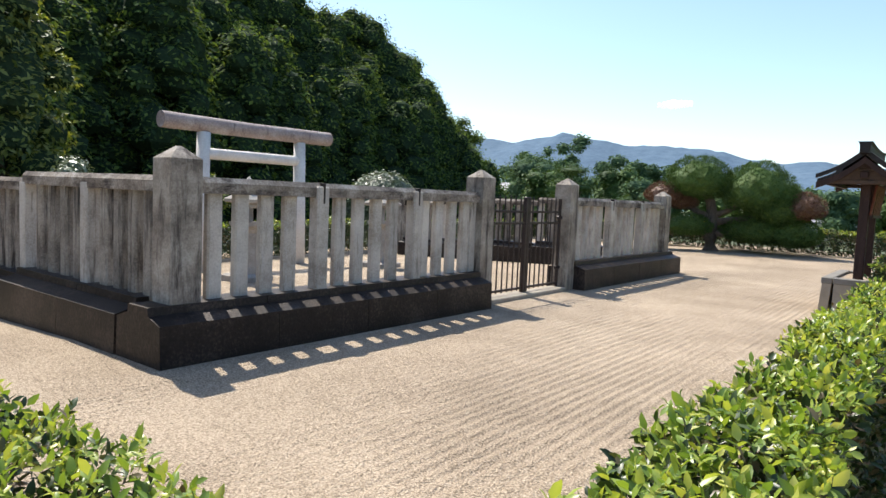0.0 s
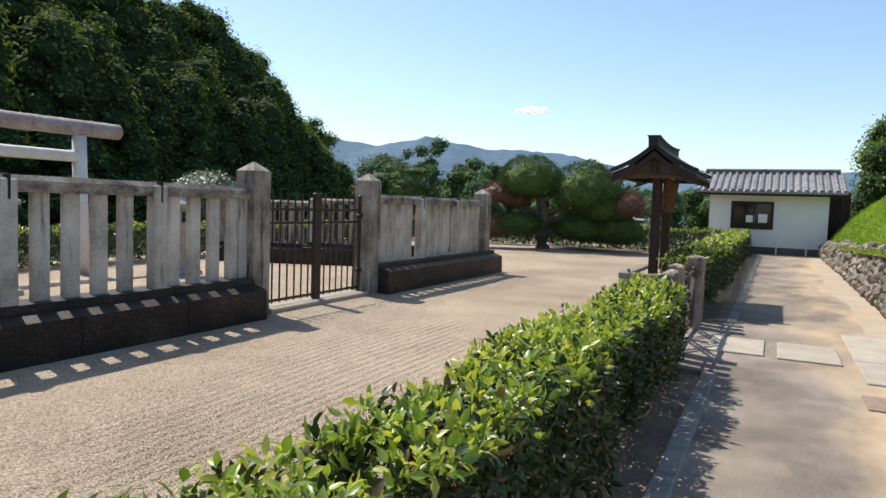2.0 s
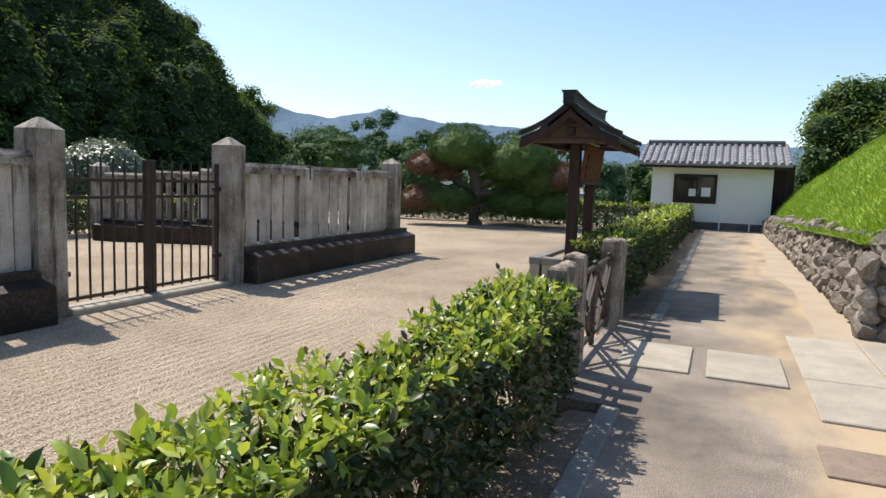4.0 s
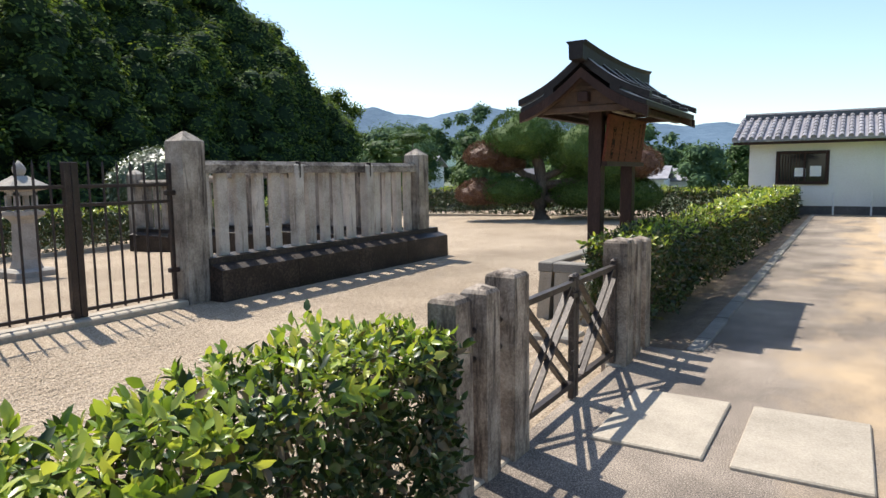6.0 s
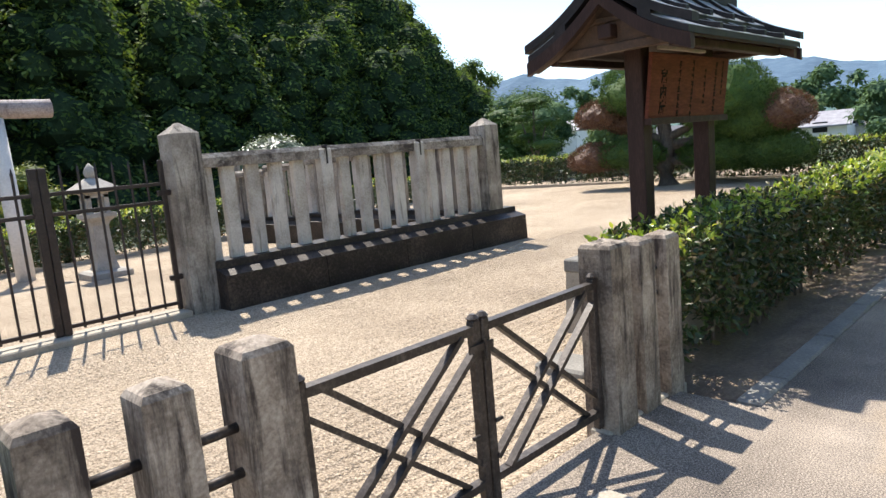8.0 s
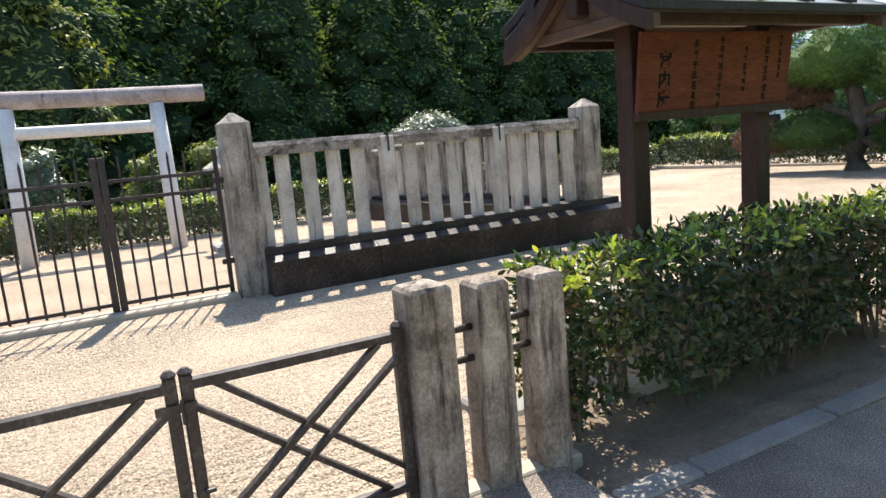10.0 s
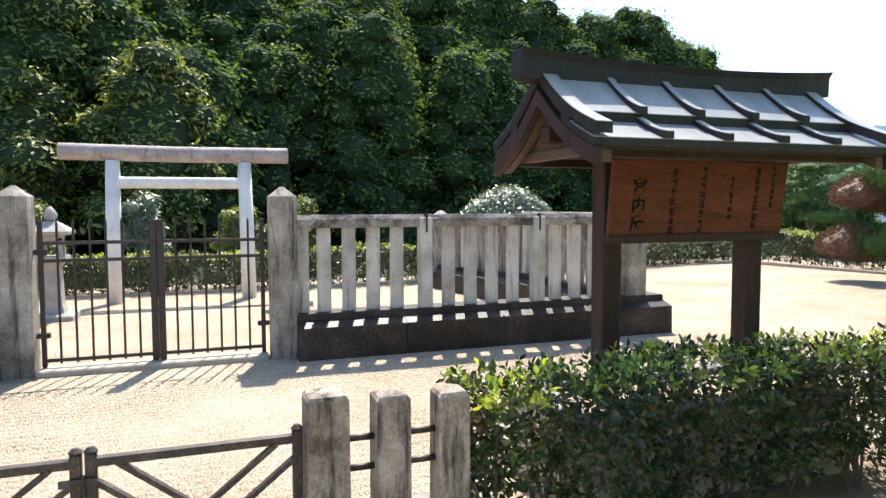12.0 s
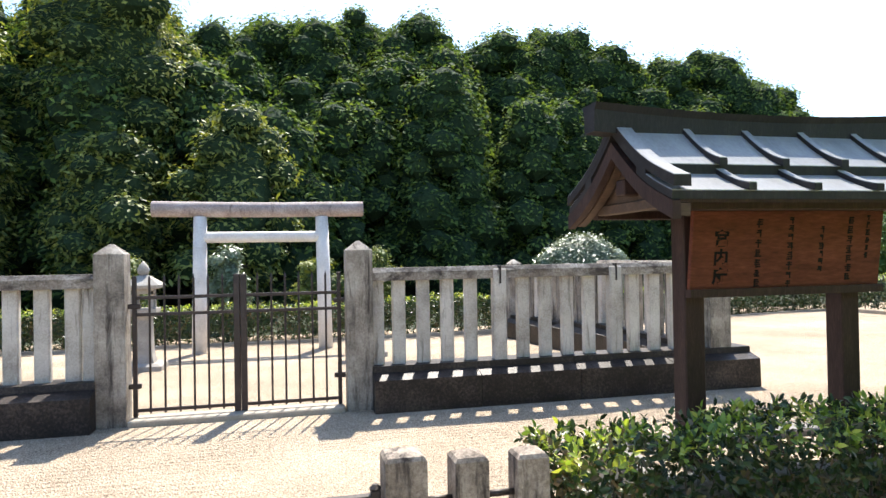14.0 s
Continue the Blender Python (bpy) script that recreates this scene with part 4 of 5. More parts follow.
# ---- trees ----
def tree(name, at, trunk_r, height, blobs, label, leaf_mat, size, per_area, category="tree", group="", simple=True, limbs=True, ragged=0.18, leaf_w=0.45, core_mat=None, core=0.8):
    f = thing(name, at, label, category, group)
    x, y, z = at
    tr = bmesh.new()
    add_tube(tr, [(x, y, z - 0.2), (x + 0.05 * height * 0.1, y, z + height * 0.25), (x, y + 0.03 * height * 0.1, z + height * 0.6)], [trunk_r * 1.25, trunk_r * 0.9, trunk_r * 0.5], 9)
    if limbs:
        for b in blobs:
            z_from = z + height * random.uniform(0.15, 0.5)
            c = Vector(b[:3])
            s = Vector((x, y, z_from))
            add_tube(tr, [s, s.lerp(c, 0.5) + Vector((0, 0, -0.1 * height * 0.2)), c], [trunk_r * 0.5, trunk_r * 0.32, trunk_r * 0.15], 6)
    part("trunk", tr, BARK, f, "bare grey-brown trunk and limbs", smooth=True)
    P, D, N = ball_leaves(blobs, per_area, ragged=ragged)
    ln = size * rng.uniform(0.6, 1.4, len(P))
    crown = mesh_part("crown", leaf_mesh("crown", P, D, N, ln, ln * leaf_w, leaf_mat, simple), f, kind="stuff")
    part("inner_crown", cores(blobs, core), core_mat or leaf_mat, f)
    return f


def lumps(cx, cy, z0, z1, r, n, seed, squash=0.75, lump=0.42):
    """Lumps of a broad crown round (cx, cy) from z0 to z1."""
    rr = random.Random(seed)
    out = []
    for i in range(n):
        t = (i + 0.5) / n
        zz = z0 + (z1 - z0) * t
        k = math.sin(math.pi * (0.18 + 0.8 * t)) ** 0.7
        a = i * 2.4 + rr.uniform(-0.5, 0.5)
        rad = r * k * rr.uniform(0.35, 0.7)
        s = r * lump * rr.uniform(0.75, 1.2)
        out.append((cx + rad * math.cos(a), cy + rad * math.sin(a), min(zz, z1 - s * squash), s, s, s * squash))
    out.append((cx, cy, (z0 + z1) / 2, r * 0.55, r * 0.55, (z1 - z0) * 0.40))
    return out


# pruned pine with green and withered pads
PINE = (-7.65, 25.65, -0.02)
pine = thing("pruned_pine", PINE, "old cloud-pruned pine, green domes and withered brown pads", "tree")
trunk = bmesh.new()
add_tube(trunk, [(-7.62, 25.65, -0.3), (-7.64, 25.65, 0.0), (-7.70, 25.66, 0.5), (-7.62, 25.7, 1.1), (-7.75, 25.7, 1.8), (-8.0, 25.65, 2.4)], [0.46, 0.31, 0.26, 0.24, 0.18, 0.09], 12)
pads = {"green_pad": [(-8.22, 25.55, 2.5, 1.25, 1.2, 1.0), (-6.1, 25.9, 2.1, 1.25, 1.25, 1.2), (-5.45, 26.1, 1.55, 1.05, 1.05, 0.95)],
        "low_green_pad": [(-8.5, 25.1, 0.85, 1.0, 0.8, 0.5), (-6.15, 26.2, 0.75, 1.2, 1.1, 0.7), (-5.05, 26.3, 0.7, 1.0, 1.0, 0.7), (-7.2, 26.8, 0.9, 0.9, 0.7, 0.55)],
        "withered_pad": [(-9.3, 25.0, 2.0, 0.72, 0.7, 0.5), (-9.5, 24.9, 0.78, 0.78, 0.7, 0.52), (-8.7, 25.4, 1.75, 0.55, 0.5, 0.4), (-4.55, 25.9, 1.65, 0.62, 0.7, 0.6)]}
for kind_, plist in pads.items():
    for b in plist:
        s = Vector((-7.66, 25.67, 0.35 + 0.45 * b[2]))
        c = Vector(b[:3]) + Vector((0, 0, b[5] * 0.05))
        add_tube(trunk, [s, s.lerp(c, 0.35) + Vector((0, 0.08, -0.05)), s.lerp(c, 0.7) + Vector((0.06, -0.05, 0.08)), c], [0.13, 0.10, 0.075, 0.05], 7)
        for q in range(4):
            a = q * 1.7 + b[0]
            e = c + Vector((math.cos(a) * b[3] * 0.6, math.sin(a) * b[4] * 0.6, b[5] * 0.25))
            add_tube(trunk, [c - Vector((0, 0, 0.08)), c.lerp(e, 0.5) + Vector((0, 0, -0.05)), e], [0.045, 0.035, 0.02], 5)
part("trunk", trunk, BARK, pine, "thick bare pine trunk with limbs", smooth=True)
for kind_, plist in pads.items():
    for b in plist:
        mat_ = BROWN_NEEDLE if kind_ == "withered_pad" else NEEDLE
        C, R = np.array(b[:3]), np.array(b[3:])
        # a domed pad, hollow beneath, with tufts over it
        v = on_ball(int(900 * b[3] * b[4] * 4))
        v[:, 2] = np.where(v[:, 2] < 0, v[:, 2] * 0.55, v[:, 2])
        wob = 0.03 * np.sin(v[:, 0] * 7 + b[0]) + 0.03 * np.sin(v[:, 1] * 6 + b[1] * 3) + 0.02 * np.sin((v[:, 0] + v[:, 2]) * 13)
        P = C + v * R * (1 + wob + rng.normal(0, 0.035, len(v)))[:, None]
        P, v = np.repeat(P, 4, axis=0) + rng.normal(0, 0.02, (len(P) * 4, 3)), np.repeat(v, 4, axis=0)
        D = v * 0.55 + (0, 0, 0.55) + rng.normal(0, 0.55, P.shape)
        ln = 0.065 * rng.uniform(0.6, 1.35, len(P))
        pad = mesh_part("pad", leaf_mesh("pad", P, D, v + rng.normal(0, 0.4, v.shape), ln, ln * 0.26, mat_, True), pine, "withered rust-brown needle pad" if kind_ == "withered_pad" else "dense clipped green needle pad", kind="stuff")
        heart = cores([(0, 0, 0, 1, 1, 1)], 0.84, 3)
        for q in heart.verts:
            q.co = Vector((b[0] + q.co.x * b[3], b[1] + q.co.y * b[4], b[2] + (q.co.z * 0.52 if q.co.z < 0 else q.co.z) * b[5]))
        part("pad_heart", heart, mat_, pad)

# far small pine with tiers, and trees beyond the hedge
tree("garden_pine", (-16.75, 31.7, -0.4), 0.13, 4.4, [(-16.7, 31.7, 3.25, 1.0, 0.8, 0.28), (-17.3, 31.5, 2.6, 0.7, 0.6, 0.22), (-16.2, 31.9, 2.35, 0.75, 0.6, 0.22), (-17.2, 31.9, 1.8, 0.8, 0.7, 0.25), (-16.1, 31.6, 1.4, 0.9, 0.8, 0.3)],
     "small garden pine with flat tiers of needles", NEEDLE, 0.16, 160, leaf_w=0.2, core=0.7)
for i, (x, y, r, h) in enumerate(((-13.6, 33.5, 1.3, 3.0), (-19.6, 34, 1.9, 3.4), (-22.5, 38, 2.4, 4.2), (-10.5, 36, 1.5, 2.7), (-26, 44, 3.0, 5.0), (-18.5, 42, 2.2, 4.0), (-5.6, 42, 1.6, 2.9), (-4.0, 47, 1.9, 3.2))):
    tree("garden_tree", (x, y, -0.5), 0.12, h, lumps(x, y, 0.3, h, r, 9, i), "rounded green garden tree beyond the yard hedge", NEEDLE if i % 2 else FAR_LEAF, 0.22, 60, group="trees beyond the yard")
# silvery round bush behind the fence
tree("round_bush", (-20.0, 20.6, -0.45), 0.09, 2.6, [(-20.0, 20.6, 1.45, 1.45, 1.35, 1.15), (-20.4, 19.8, 1.2, 0.9, 0.9, 0.9), (-19.6, 21.4, 1.2, 0.9, 0.9, 0.9)], "round glossy-leaved bush shining in the sun", BUSH_LEAF, 0.13, 330, "bush", limbs=False, ragged=0.07, core=0.9)
for i, (x, y, r, h) in enumerate(((-21, 8.2, 0.9, 2.3), (-20.5, 11.2, 1.0, 1.9), (-21, 5.0, 1.1, 2.0), (-22.5, 13.4, 1.1, 2.2))):
    tree("shrub", (x, y, -0.5), 0.05, h, lumps(x, y, 0.0, h, r, 7, 40 + i), "glossy evergreen shrub at the wood's edge", BUSH_LEAF if i == 0 else LIT_LEAF, 0.13, 190, "bush", "shrubs at the wood's edge", limbs=False)
# sunlit trees before the wood
for i, (x, y, r, z0, h) in enumerate(((-26.5, 8.2, 3.0, 0.6, 8.2), (-27.2, 3.2, 3.0, 0.5, 7.2), (-31.5, 2.5, 4.8, 3, 19.5), (-31, -6, 5, 2, 19.5), (-27.5, -2.5, 3.2, 0.5, 8.8), (-29, -13, 5, 1, 17))):
    tree("evergreen_tree", (x, y, -0.5), 0.28, h, lumps(x, y, z0, h, r, 26 if h > 10 else 18, 60 + i, lump=0.34), "tall broad-leaved evergreen at the edge of the wood", LIT_LEAF, 0.26, 44, group="trees at the wood's edge", ragged=0.2, core_mat=FOREST_SHADE, core=0.85)
# trees behind the bank
for i, (x, y, r, h) in enumerate(((6.6, 44, 3.3, 7.5), (9.8, 40, 3.4, 7.4), (12.5, 36, 3.5, 8.6))):
    tree("round_tree", (x, y, -0.6), 0.3, h, lumps(x, y, 1.2, h, r, 22, 80 + i, lump=0.38), "round dark evergreen tree behind the grass bank", FOREST_LEAF, 0.24, 70, group="trees behind the bank", core_mat=FOREST_SHADE, core=0.86)


# ---- wooded hill ----
def hill_top(y):
    """The height of the tree tops along the skyline."""
    pts = [(-40, 21), (8, 18.0), (11, 18.5), (13.5, 18.2), (15, 19.6), (20, 19.8), (22, 18.2), (24.5, 17.6), (27.5, 18.8), (34, 18.6), (37, 17.6), (41, 17.8), (46, 18.3), (49, 17.2),
           (51.5, 15.4), (54, 13.8), (56.5, 11.3), (60, 8.6), (64, 5.4), (67, 2.5), (80, 1.5)]
    for (a, za), (b, zb) in zip(pts, pts[1:]):
        if a <= y <= b:
            return za + (zb - za) * (y - a) / (b - a)
    return 1.5


def wood_front(y):
    return np.interp(y, [-30, 6, 13, 30, 62, 90], [-30, -31, -36.5, -38, -43, -46])


blobs = []
rw = random.Random(5)
y = -30.0
while y < 68:
    f0 = wood_front(y)
    for row in range(6):
        x = f0 - row * (abs(-48 - f0) / 5.0 + 0.5) + rw.uniform(-1, 1)
        yy = y + rw.uniform(-1.6, 1.6)
        t = min(max((f0 - x) / max(1.0, f0 + 46), 0), 1)
        top = hill_top(yy) * (0.66 + 0.34 * t ** 0.8) * (rw.uniform(1.0, 1.09) if row > 2 else rw.uniform(0.78, 1.0))
        r = rw.uniform(2.3, 3.5)
        depth = top if row < 2 else min(top, 7.0)
        n = 15 if row > 1 else 27
        for i in range(n):
            u = (i + 0.5) / n
            a = i * 2.4 + rw.random()
            s = r * rw.uniform(0.33, 0.52)
            zz = top - s * 0.75 - depth * (1 - u) * 0.92
            k = (1 - 0.75 * u ** 2) * rw.uniform(0.75, 1.05)
            blobs.append((x + math.cos(a) * r * k * 0.75, yy + math.sin(a) * r * k * 0.75, zz, s, s, s * rw.uniform(0.7, 1.05)))
    y += 3.2
wood = thing("wooded_hill", (-40, 20, 0), "steep hill of dense dark evergreen wood", "woods", kind="stuff")
P, D, N = ball_leaves(blobs, 22, droop=0.5, ragged=0.2, facing=True)
keep = (P[:, 2] > -0.3)
P, D, N = P[keep], D[keep], N[keep]
ln = 0.32 * rng.uniform(0.55, 1.4, len(P))
mesh_part("canopy", leaf_mesh("canopy", P, D, N, ln, ln * 0.5, FOREST_LEAF, True), wood, kind="stuff")
# Dark hearts showing through the leaves paint the wood's deep shade.
part("canopy_heart", cores(blobs, 0.88, 1), FOREST_SHADE, wood, kind="stuff")
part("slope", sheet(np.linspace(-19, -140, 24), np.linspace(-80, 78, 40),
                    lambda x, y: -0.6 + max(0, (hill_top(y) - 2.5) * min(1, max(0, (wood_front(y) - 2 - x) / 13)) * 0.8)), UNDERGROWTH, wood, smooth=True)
tuft = []
for i in range(15):
    tuft.append((-48.3 + rw.uniform(-1, 1), 61.0 + rw.uniform(0, 5), 6.0 + rw.uniform(0, 4.6), 1.0, 1.0, 0.7))
tree("evergreen_tree", (-48, 64, 0), 0.25, 11, tuft, "thin tall tree standing out of the wood's edge", FOREST_LEAF, 0.35, 26, group="trees at the wood's edge", ragged=0.3, core=0.5)

# ---- mid-distance woods, village, mountains ----
far_blobs = []
for cx, cy, w, d, h in ((-66, 122, 9, 7, 12.5), (-56, 124, 9, 6, 10.5), (-76, 128, 8, 6, 9), (-47, 128, 7, 5, 8.5), (-38, 118, 7, 5, 7.0), (-29, 122, 6, 5, 8.4), (-23, 124, 5, 5, 5.5), (-90, 120, 10, 6, 5), (-15, 140, 8, 5, 4.5), (-4, 150, 9, 5, 5), (10, 150, 9, 5, 5.5)):
    for i in range(26):
        r = rw.uniform(1.1, 1.9)
        px, py = cx + rw.uniform(-w, w), cy + rw.uniform(-d, d)
        k = 1 - 0.45 * abs(px - cx) / w
        far_blobs.append((px, py, rw.uniform(0.1, 1) ** 0.8 * h * 1.3 * k - r * 0.5, r, r, r * 0.8))
copse = thing("far_copse", (-50, 122, -0.6), "dark green copses in the valley beyond the yard", "woods", kind="stuff")
P, D, N = ball_leaves(far_blobs, 7, ragged=0.15)
ln = 0.75 * rng.uniform(0.6, 1.4, len(P))
mesh_part("canopy", leaf_mesh("canopy", P, D, N, ln, ln * 0.5, FAR_LEAF, True), copse, kind="stuff")
part("canopy_heart", cores(far_blobs, 0.85, 1), FAR_LEAF, copse, kind="stuff")


def far_house(x, y, w, d, h, turn, pale):
    f = thing("far_house", (x, y, -0.9), "small far house with a pale tiled roof" if pale else "small far house with a grey tiled roof", "house", "village houses")
    z = -0.9
    m = Matrix.Translation((x, y, z)) @ Matrix.Rotation(turn, 4, "Z")
    o = part("wall", box(-w / 2, w / 2, -d / 2, d / 2, 0, h), WHITE_WALL, f)
    o.matrix_basis = m
    o = part("roof", prism([(-d / 2 - 0.6, h - 0.05), (0, h + d * 0.24), (d / 2 + 0.6, h - 0.05), (d / 2 + 0.6, h + 0.12), (0, h + d * 0.24 + 0.2), (-d / 2 - 0.6, h + 0.12)], -w / 2 - 0.5, w / 2 + 0.5, "x"), TILE if pale else TILE_DARK, f)
    o.matrix_basis = m
    for i in range(2):
        o = part("window", box(-w * 0.3 + i * w * 0.4, -w * 0.3 + i * w * 0.4 + 1.4, -d / 2 - 0.05, -d / 2 + 0.05, 0.9, 2.0), DARK_GLASS, f)
        o.matrix_basis = m


for a in ((-22.5, 90, 8, 6, 1.5, 0.1, 1), (-17, 96, 9, 6, 1.2, -0.2, 1), (-12, 100, 7, 5, 2.4, 0.3, 1), (-27, 98, 7, 6, 1.6, 0.4, 0), (-6, 104, 9, 6, 2.2, -0.1, 1), (-58, 92, 9, 6, 3.6, 0.2, 1), (-65, 96, 8, 6, 3.0, -0.3, 1), (-38, 86, 8, 6, 1.4, 0.5, 0), (-72, 100, 10, 6, 3.2, 0.1, 1)):
    far_house(*a)


def ridge_mesh(y, profile, depth, seed, step):
    """A mountain ridge: a skyline from a few heights, roughened, with a slope on the near side."""
    bm = bmesh.new()
    xs = np.arange(profile[0][0], profile[-1][0], step)
    px, pz = zip(*profile)
    rows = []
    for k in range(7):
        t = k / 6
        rows.append([bm.verts.new((x, y - depth * t, -1.5 + (np.interp(x, px, pz) * 1.05 * (1 + 0.05 * noise.noise(Vector((x * 0.02, seed, t)))) + 2.2 * noise.noise(Vector((x * 0.09, seed, 2 * t)))) * (1 - t) ** 1.15)) for x in xs])
    for r0, r1 in zip(rows, rows[1:]):
        for i in range(len(xs) - 1):
            bm.faces.new((r0[i], r1[i], r1[i + 1], r0[i + 1]))
    return bm


# The ridges' haze is in their base colour; no air is modelled.
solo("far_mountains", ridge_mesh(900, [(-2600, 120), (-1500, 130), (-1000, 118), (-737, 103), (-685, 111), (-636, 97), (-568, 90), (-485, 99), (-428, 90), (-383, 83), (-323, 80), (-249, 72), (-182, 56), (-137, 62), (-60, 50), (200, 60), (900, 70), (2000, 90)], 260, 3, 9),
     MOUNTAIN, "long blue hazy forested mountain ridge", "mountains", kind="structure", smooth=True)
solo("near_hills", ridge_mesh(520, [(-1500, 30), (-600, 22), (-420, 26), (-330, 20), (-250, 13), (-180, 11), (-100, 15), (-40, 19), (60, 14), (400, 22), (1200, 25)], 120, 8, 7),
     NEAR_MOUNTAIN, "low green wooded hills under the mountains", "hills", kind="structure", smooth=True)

# ---- white house at the end of the path ----
HX0, HX1, HY0, HY1 = -2.19, 2.19, 31.25, 35.0
house = thing("white_house", (0, 33, 0), "small white plastered house with a grey tiled roof", "house")
WX0, WX1, WZ0, WZ1 = -1.287, 0.187, 1.06, 2.07
for nm, b in (("front_wall", box(HX0, WX0, HY0, HY0 + 0.18, 0.28, 2.62)), ("front_wall", box(WX1, HX1, HY0, HY0 + 0.18, 0.28, 2.62)),
              ("front_wall", box(WX0, WX1, HY0, HY0 + 0.18, 0.28, WZ0)), ("front_wall", box(WX0, WX1, HY0, HY0 + 0.18, WZ1, 2.62)),
              ("side_wall", box(HX0, HX0 + 0.18, HY0 + 0.183, HY1, 0.28, 2.62)), ("side_wall", box(HX1 - 0.18, HX1, HY0 + 0.183, HY1, 0.28, 2.62)),
              ("back_wall", box(HX0 + 0.183, HX1 - 0.183, HY1 - 0.18, HY1, 0.28, 2.62))):
    part(nm, b, WHITE_WALL, house)
part("footing", box(HX0 + 0.03, HX1 - 0.03, HY0 + 0.03, HY1 - 0.03, -0.3, 0.277), TILE_DARK, house, "dark stained footing band")
win = part("window", box(WX0, WX1, HY0 + 0.10, HY0 + 0.12, WZ0, WZ1), DARK_GLASS, house, "wide dark window with two white papers")
for x0, x1, z0, z1 in ((WX0 - 0.06, WX0 + 0.05, WZ0 - 0.06, WZ1 + 0.06), (WX1 - 0.05, WX1 + 0.06, WZ0 - 0.06, WZ1 + 0.06), (WX0 + 0.053, WX1 - 0.053, WZ1 - 0.04, WZ1 + 0.06), (WX0 + 0.053, WX1 - 0.053, WZ0 - 0.06, WZ0 + 0.05), (WX0 + 0.78, WX0 + 0.84, WZ0 + 0.053, WZ1 - 0.043)):
    part("window_frame", box(x0, x1, HY0 - 0.06, HY0 + 0.095, z0, z1, 0.006), DARK_WOOD, win)
for i in range(7):
    x = WX0 + 0.12 + i * 0.085
    part("window_slat", box(x, x + 0.025, HY0 - 0.02, HY0 + 0.02, WZ0 + 0.06, WZ1 - 0.05), DARK_WOOD, win)
for x0, z0, z1 in ((-0.77, 1.27, 1.56), (-0.31, 1.27, 1.62)):
    part("notice_paper", box(x0, x0 + 0.33, HY0 - 0.03, HY0 - 0.022, z0, z1), PAPER, win, "white paper notice")
# roof: ridge along x, with rounded tile rows
EZ, RZ, EY, RYM = 2.48, 3.38, HY0 - 0.55, 33.1
for sgn in (1, -1):
    ye, yr = (EY, RYM) if sgn == 1 else (2 * RYM - EY, RYM)
    part("roof_slope", prism([(ye, EZ - 0.02), (yr, RZ - 0.05), (yr, RZ), (ye, EZ + 0.05)], -2.70, 2.76, "x"), TILE, house)
row0 = None
for i in range(21):
    x = -2.62 + i * 0.265
    if row0 is None:
        b = bmesh.new()
        for c in range(7):
            t0, t1 = c / 7, (c + 1) / 7 + 0.02
            za, zb = EZ + 0.05 + (RZ - EZ - 0.05) * t0, EZ + 0.05 + (RZ - EZ - 0.05) * t1
            add_tube(b, [(0, EY + (RYM - EY) * t0, za + 0.025), (0, EY + (RYM - EY) * t1, zb + 0.005)], [0.085, 0.075], 8)
        row0 = part("roof_rib", b, TILE, house, smooth=False)
        row0.matrix_basis = Matrix.Translation((x, 0, 0))
    else:
        again(row0, (x, 0, 0), house)
part("ridge_tiles", prism([(RYM - 0.13, RZ - 0.02), (RYM - 0.11, RZ + 0.14), (RYM, RZ + 0.20), (RYM + 0.11, RZ + 0.14), (RYM + 0.13, RZ - 0.02)], -2.58, 2.62, "x"), TILE_DARK, house)
part("eave_board", box(-2.66, 2.72, EY + 0.05, EY + 0.09, EZ - 0.12, EZ - 0.025), DARK_WOOD, house)
part("gable_wall", prism([(HY0 + 0.05, 2.62), (RYM, RZ - 0.06), (HY1 - 0.05, 2.62)], HX0 + 0.02, HX0 + 0.16, "x"), WHITE_WALL, house)
part("gable_wall", prism([(HY0 + 0.05, 2.62), (RYM, RZ - 0.06), (HY1 - 0.05, 2.62)], HX1 - 0.16, HX1 - 0.02, "x"), WHITE_WALL, house)
part("porch_wall", box(HX1 + 0.003, 3.0, HY0 + 1.2, HY0 + 1.35, 0, 2.6), DARK_WOOD, house, "dark boarded porch recess")
part("porch_post", box(2.62, 2.72, HY0 + 0.0, HY0 + 0.1, 0, 2.5), DARK_WOOD, house)
for x in (0.42, 1.48):
    solo("white_stake", tube([(x, 30.95, -0.05), (x, 30.95, 0.75)], 0.028, 8), PAPER, "short white stake before the house wall", "stake", "white stakes")

# ---- grass bank and field-stone wall ----
def wall_top(y):
    return max(0.35, 1.06 - 0.03 * (y - 12) - 0.006 * max(0, y - 24))


def crest(y):
    return np.interp(y, [8, 12, 20, 30, 36], [4.4, 4.0, 3.1, 1.75, 1.0])


def bank_z(x, y):
    lean = 2.13
    z = wall_top(y) + max(0, x - lean) * 1.35
    c = crest(y)
    return min(z, c + max(0, x - lean - (c - wall_top(y)) / 1.35) * 0.08) - 0.06 + 0.06 * noise.noise(Vector((x, y, 0)))


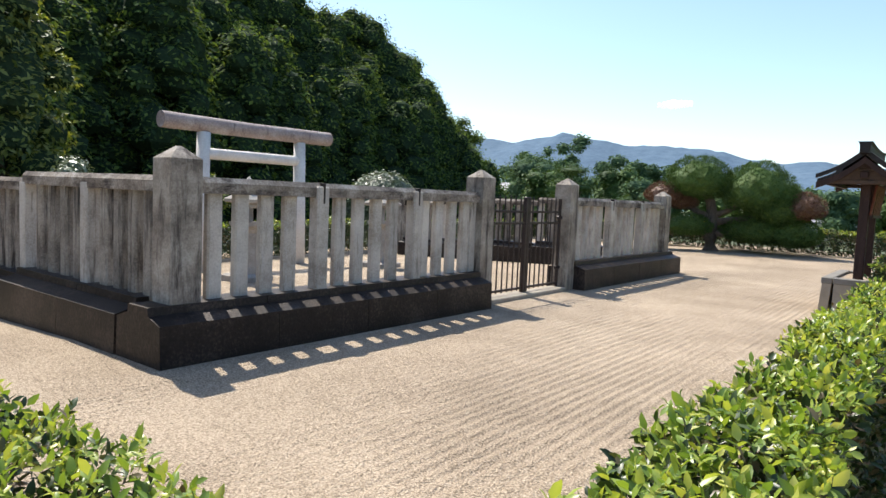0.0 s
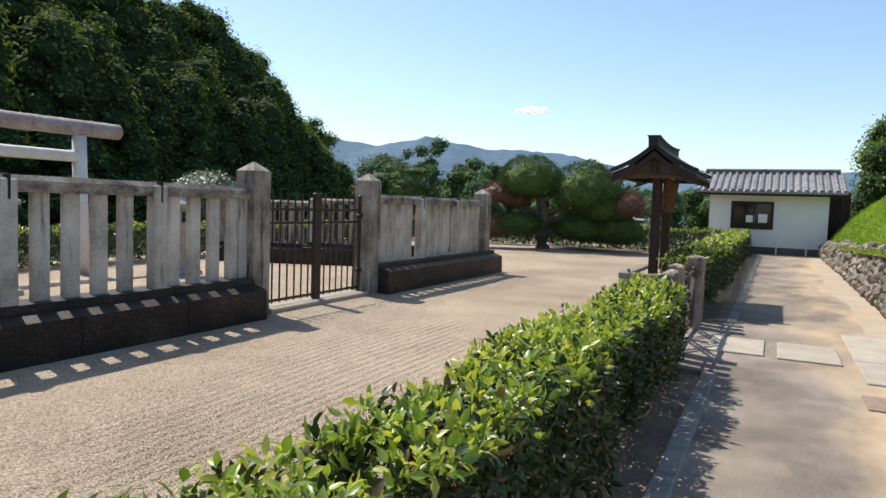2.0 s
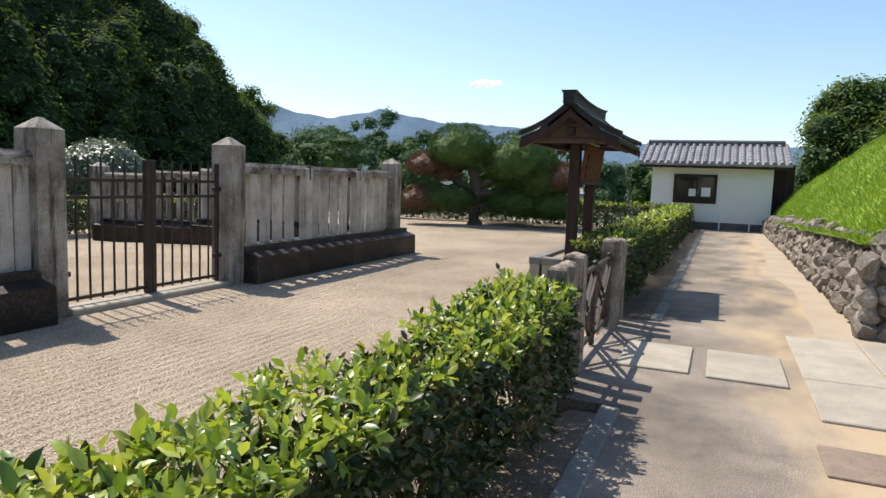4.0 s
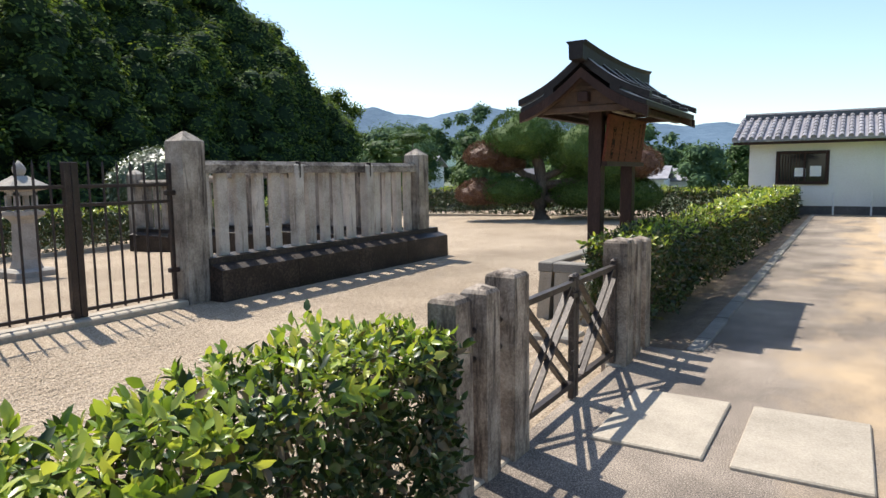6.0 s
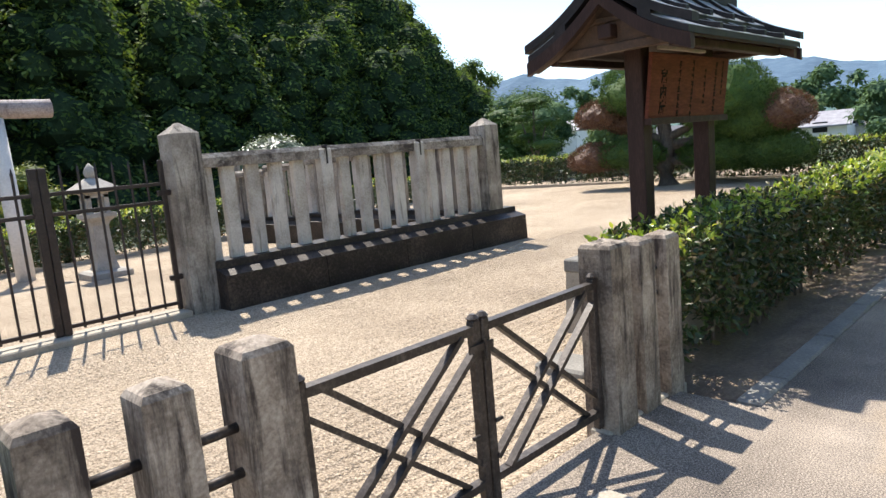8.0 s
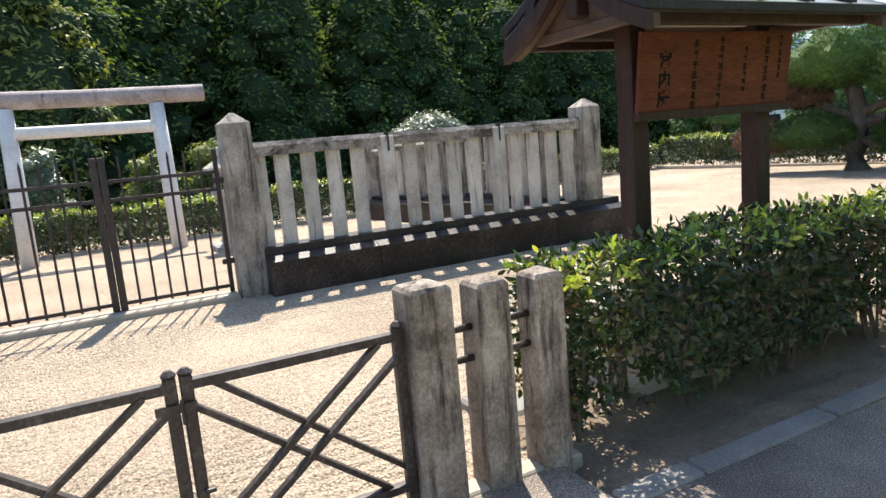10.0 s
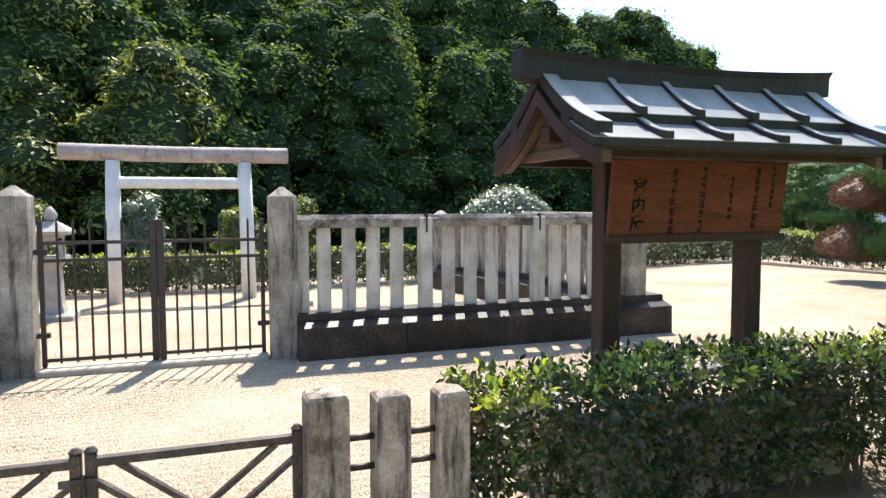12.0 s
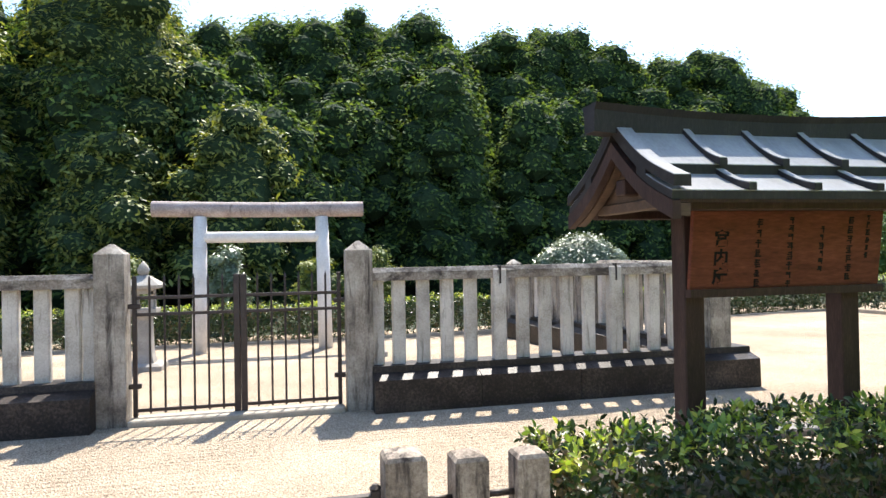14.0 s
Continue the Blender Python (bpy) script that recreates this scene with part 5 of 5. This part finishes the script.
solo("grass_bank", sheet([2.0, 2.1, 2.25, 2.4, 2.6, 2.8, 3.0, 3.3, 3.6, 4.0, 4.4, 5, 7, 10, 16, 30], np.linspace(11.75, 36, 60), bank_z), GRASS_SOIL, "steep mown green grass bank above the stone wall", "grass bank", kind="structure", smooth=True)
n = 42000
gx, gy = 2.03 + rng.random(n) ** 1.3 * 3.2, 11.8 + rng.random(n) ** 1.25 * 20
gz = np.array([bank_z(a, b) for a, b in zip(gx, gy)])
gp = np.stack([gx, gy, gz], 1)
ln = rng.uniform(0.05, 0.13, n)
tagged(new("grass", leaf_mesh("grass", gp, rng.normal(0, 0.45, (n, 3)) + (-0.4, 0, 1.0), rng.normal(size=(n, 3)), ln, ln * 0.16, GRASS_BLADE, True)), "short bright green grass on the bank", "grass", kind="stuff")
solo("wall_backing", prism([(2.06, -0.2), (2.15, 0.4), (2.2, 0.5), (3.4, 0.5), (3.4, -0.2)], 11.6, 34, "y"), MORTAR, "dark earth joints behind the field stones", "wall", kind="structure")
solo("bank_end_backing", prism([(2.02, -0.2), (2.16, 0.95), (2.75, 1.95), (4.2, 4.0), (9, 4.2), (9, -0.2)], 11.62, 11.78, "y"), MORTAR, "dark earth joints behind the end stones", "wall", kind="structure")
shapes = []
for i in range(8):
    bm = bmesh.new()
    rr = random.Random(200 + i)
    for k in range(15):
        v = Vector((rr.gauss(0, 1), rr.gauss(0, 1), rr.gauss(0, 1))).normalized()
        bm.verts.new((v.x * 0.5, v.y * 0.5, v.z * 0.5))
    bmesh.ops.convex_hull(bm, input=bm.verts)
    loose = [v for v in bm.verts if not v.link_faces]
    bmesh.ops.delete(bm, geom=loose, context="VERTS")
    shapes.append(mesh_from(bm, "stone", ROCK))
stone_wall = thing("stone_wall", (1.95, 20, 0), "dry wall of rough grey field stones under the bank", "stone wall", kind="structure")
end_wall = thing("stone_wall", (2.4, 11.6, 0), "rising end wall of large rough field stones", "stone wall", kind="structure")


def put_stone(parent, x, y, z, sx, sy, sz, k):
    o = new("stone", shapes[k % 8])
    hang(o, parent)
    rr = random.Random(int(x * 1000 + y * 777 + z * 333))
    o.matrix_basis = Matrix.Translation((x, y, z)) @ Matrix.Rotation(rr.uniform(-0.5, 0.5), 4, "X") @ Matrix.Rotation(rr.uniform(0, 6.28), 4, "Z") @ Matrix.Diagonal((sx, sy, sz, 1))


rs = random.Random(11)
y, k = 11.75, 0
while y < 31:
    size = 0.20 + 0.07 * max(0, 1 - (y - 11.7) / 2.0) + 0.005 * (y - 12)
    z = 0.02
    while z < wall_top(y) - size * 0.15:
        s = size * rs.uniform(0.85, 1.45)
        put_stone(stone_wall, 2.08 + z * 0.13, y + rs.uniform(-0.06, 0.06), z + s * 0.32, s * 1.15, s * 1.3, s * 1.05, k)
        z += s * 0.72
        k += 1
    y += size * 0.98
x = 2.0
while x < 4.6:
    top = np.interp(x, [1.9, 2.16, 2.4, 2.75, 4.2, 6], [0.7, 1.25, 1.6, 2.25, 4.1, 4.3])
    size = rs.uniform(0.2, 0.29)
    z = 0.0
    while z < top - 0.05:
        s = size * rs.uniform(0.85, 1.4)
        put_stone(end_wall, x + max(0, z - 0.9) * 0.02 + rs.uniform(-0.05, 0.05), 11.62, z + s * 0.35, s * 1.35, s * 1.1, s * 1.2, k)
        z += s * 0.72
        k += 1
    x += size * 0.85

# ---- small cloud ----
cl = bmesh.new()
for i in range(16):
    ret = bmesh.ops.create_icosphere(cl, subdivisions=2, radius=1)
    rr = random.Random(i)
    u = rr.uniform(-1, 1)
    size = 13 * (1 - 0.6 * abs(u)) * rr.uniform(0.7, 1.1)
    for v in ret["verts"]:
        kk = 1 + 0.25 * noise.noise(v.co * 2 + Vector((i, 0, 0)))
        v.co = Vector((-673 + u * 48 + v.co.x * size * 1.5 * kk, 1900 + rr.uniform(-10, 10) + v.co.y * size, 290 + rr.uniform(-5, 5) + v.co.z * size * 0.8 * kk))
solo("cloud", cl, CLOUD, "small white fair-weather cloud", "cloud", kind="structure", smooth=True)

# ---- tree on the bank ----
tree("evergreen_tree", (6.2, 18.6, 3.2), 0.14, 3.0, lumps(5.6, 18.4, 4.3, 6.6, 1.9, 12, 93, lump=0.33), "leafy evergreen tree standing on the grass bank", FOREST_LEAF, 0.16, 90, ragged=0.22, core=0.55)
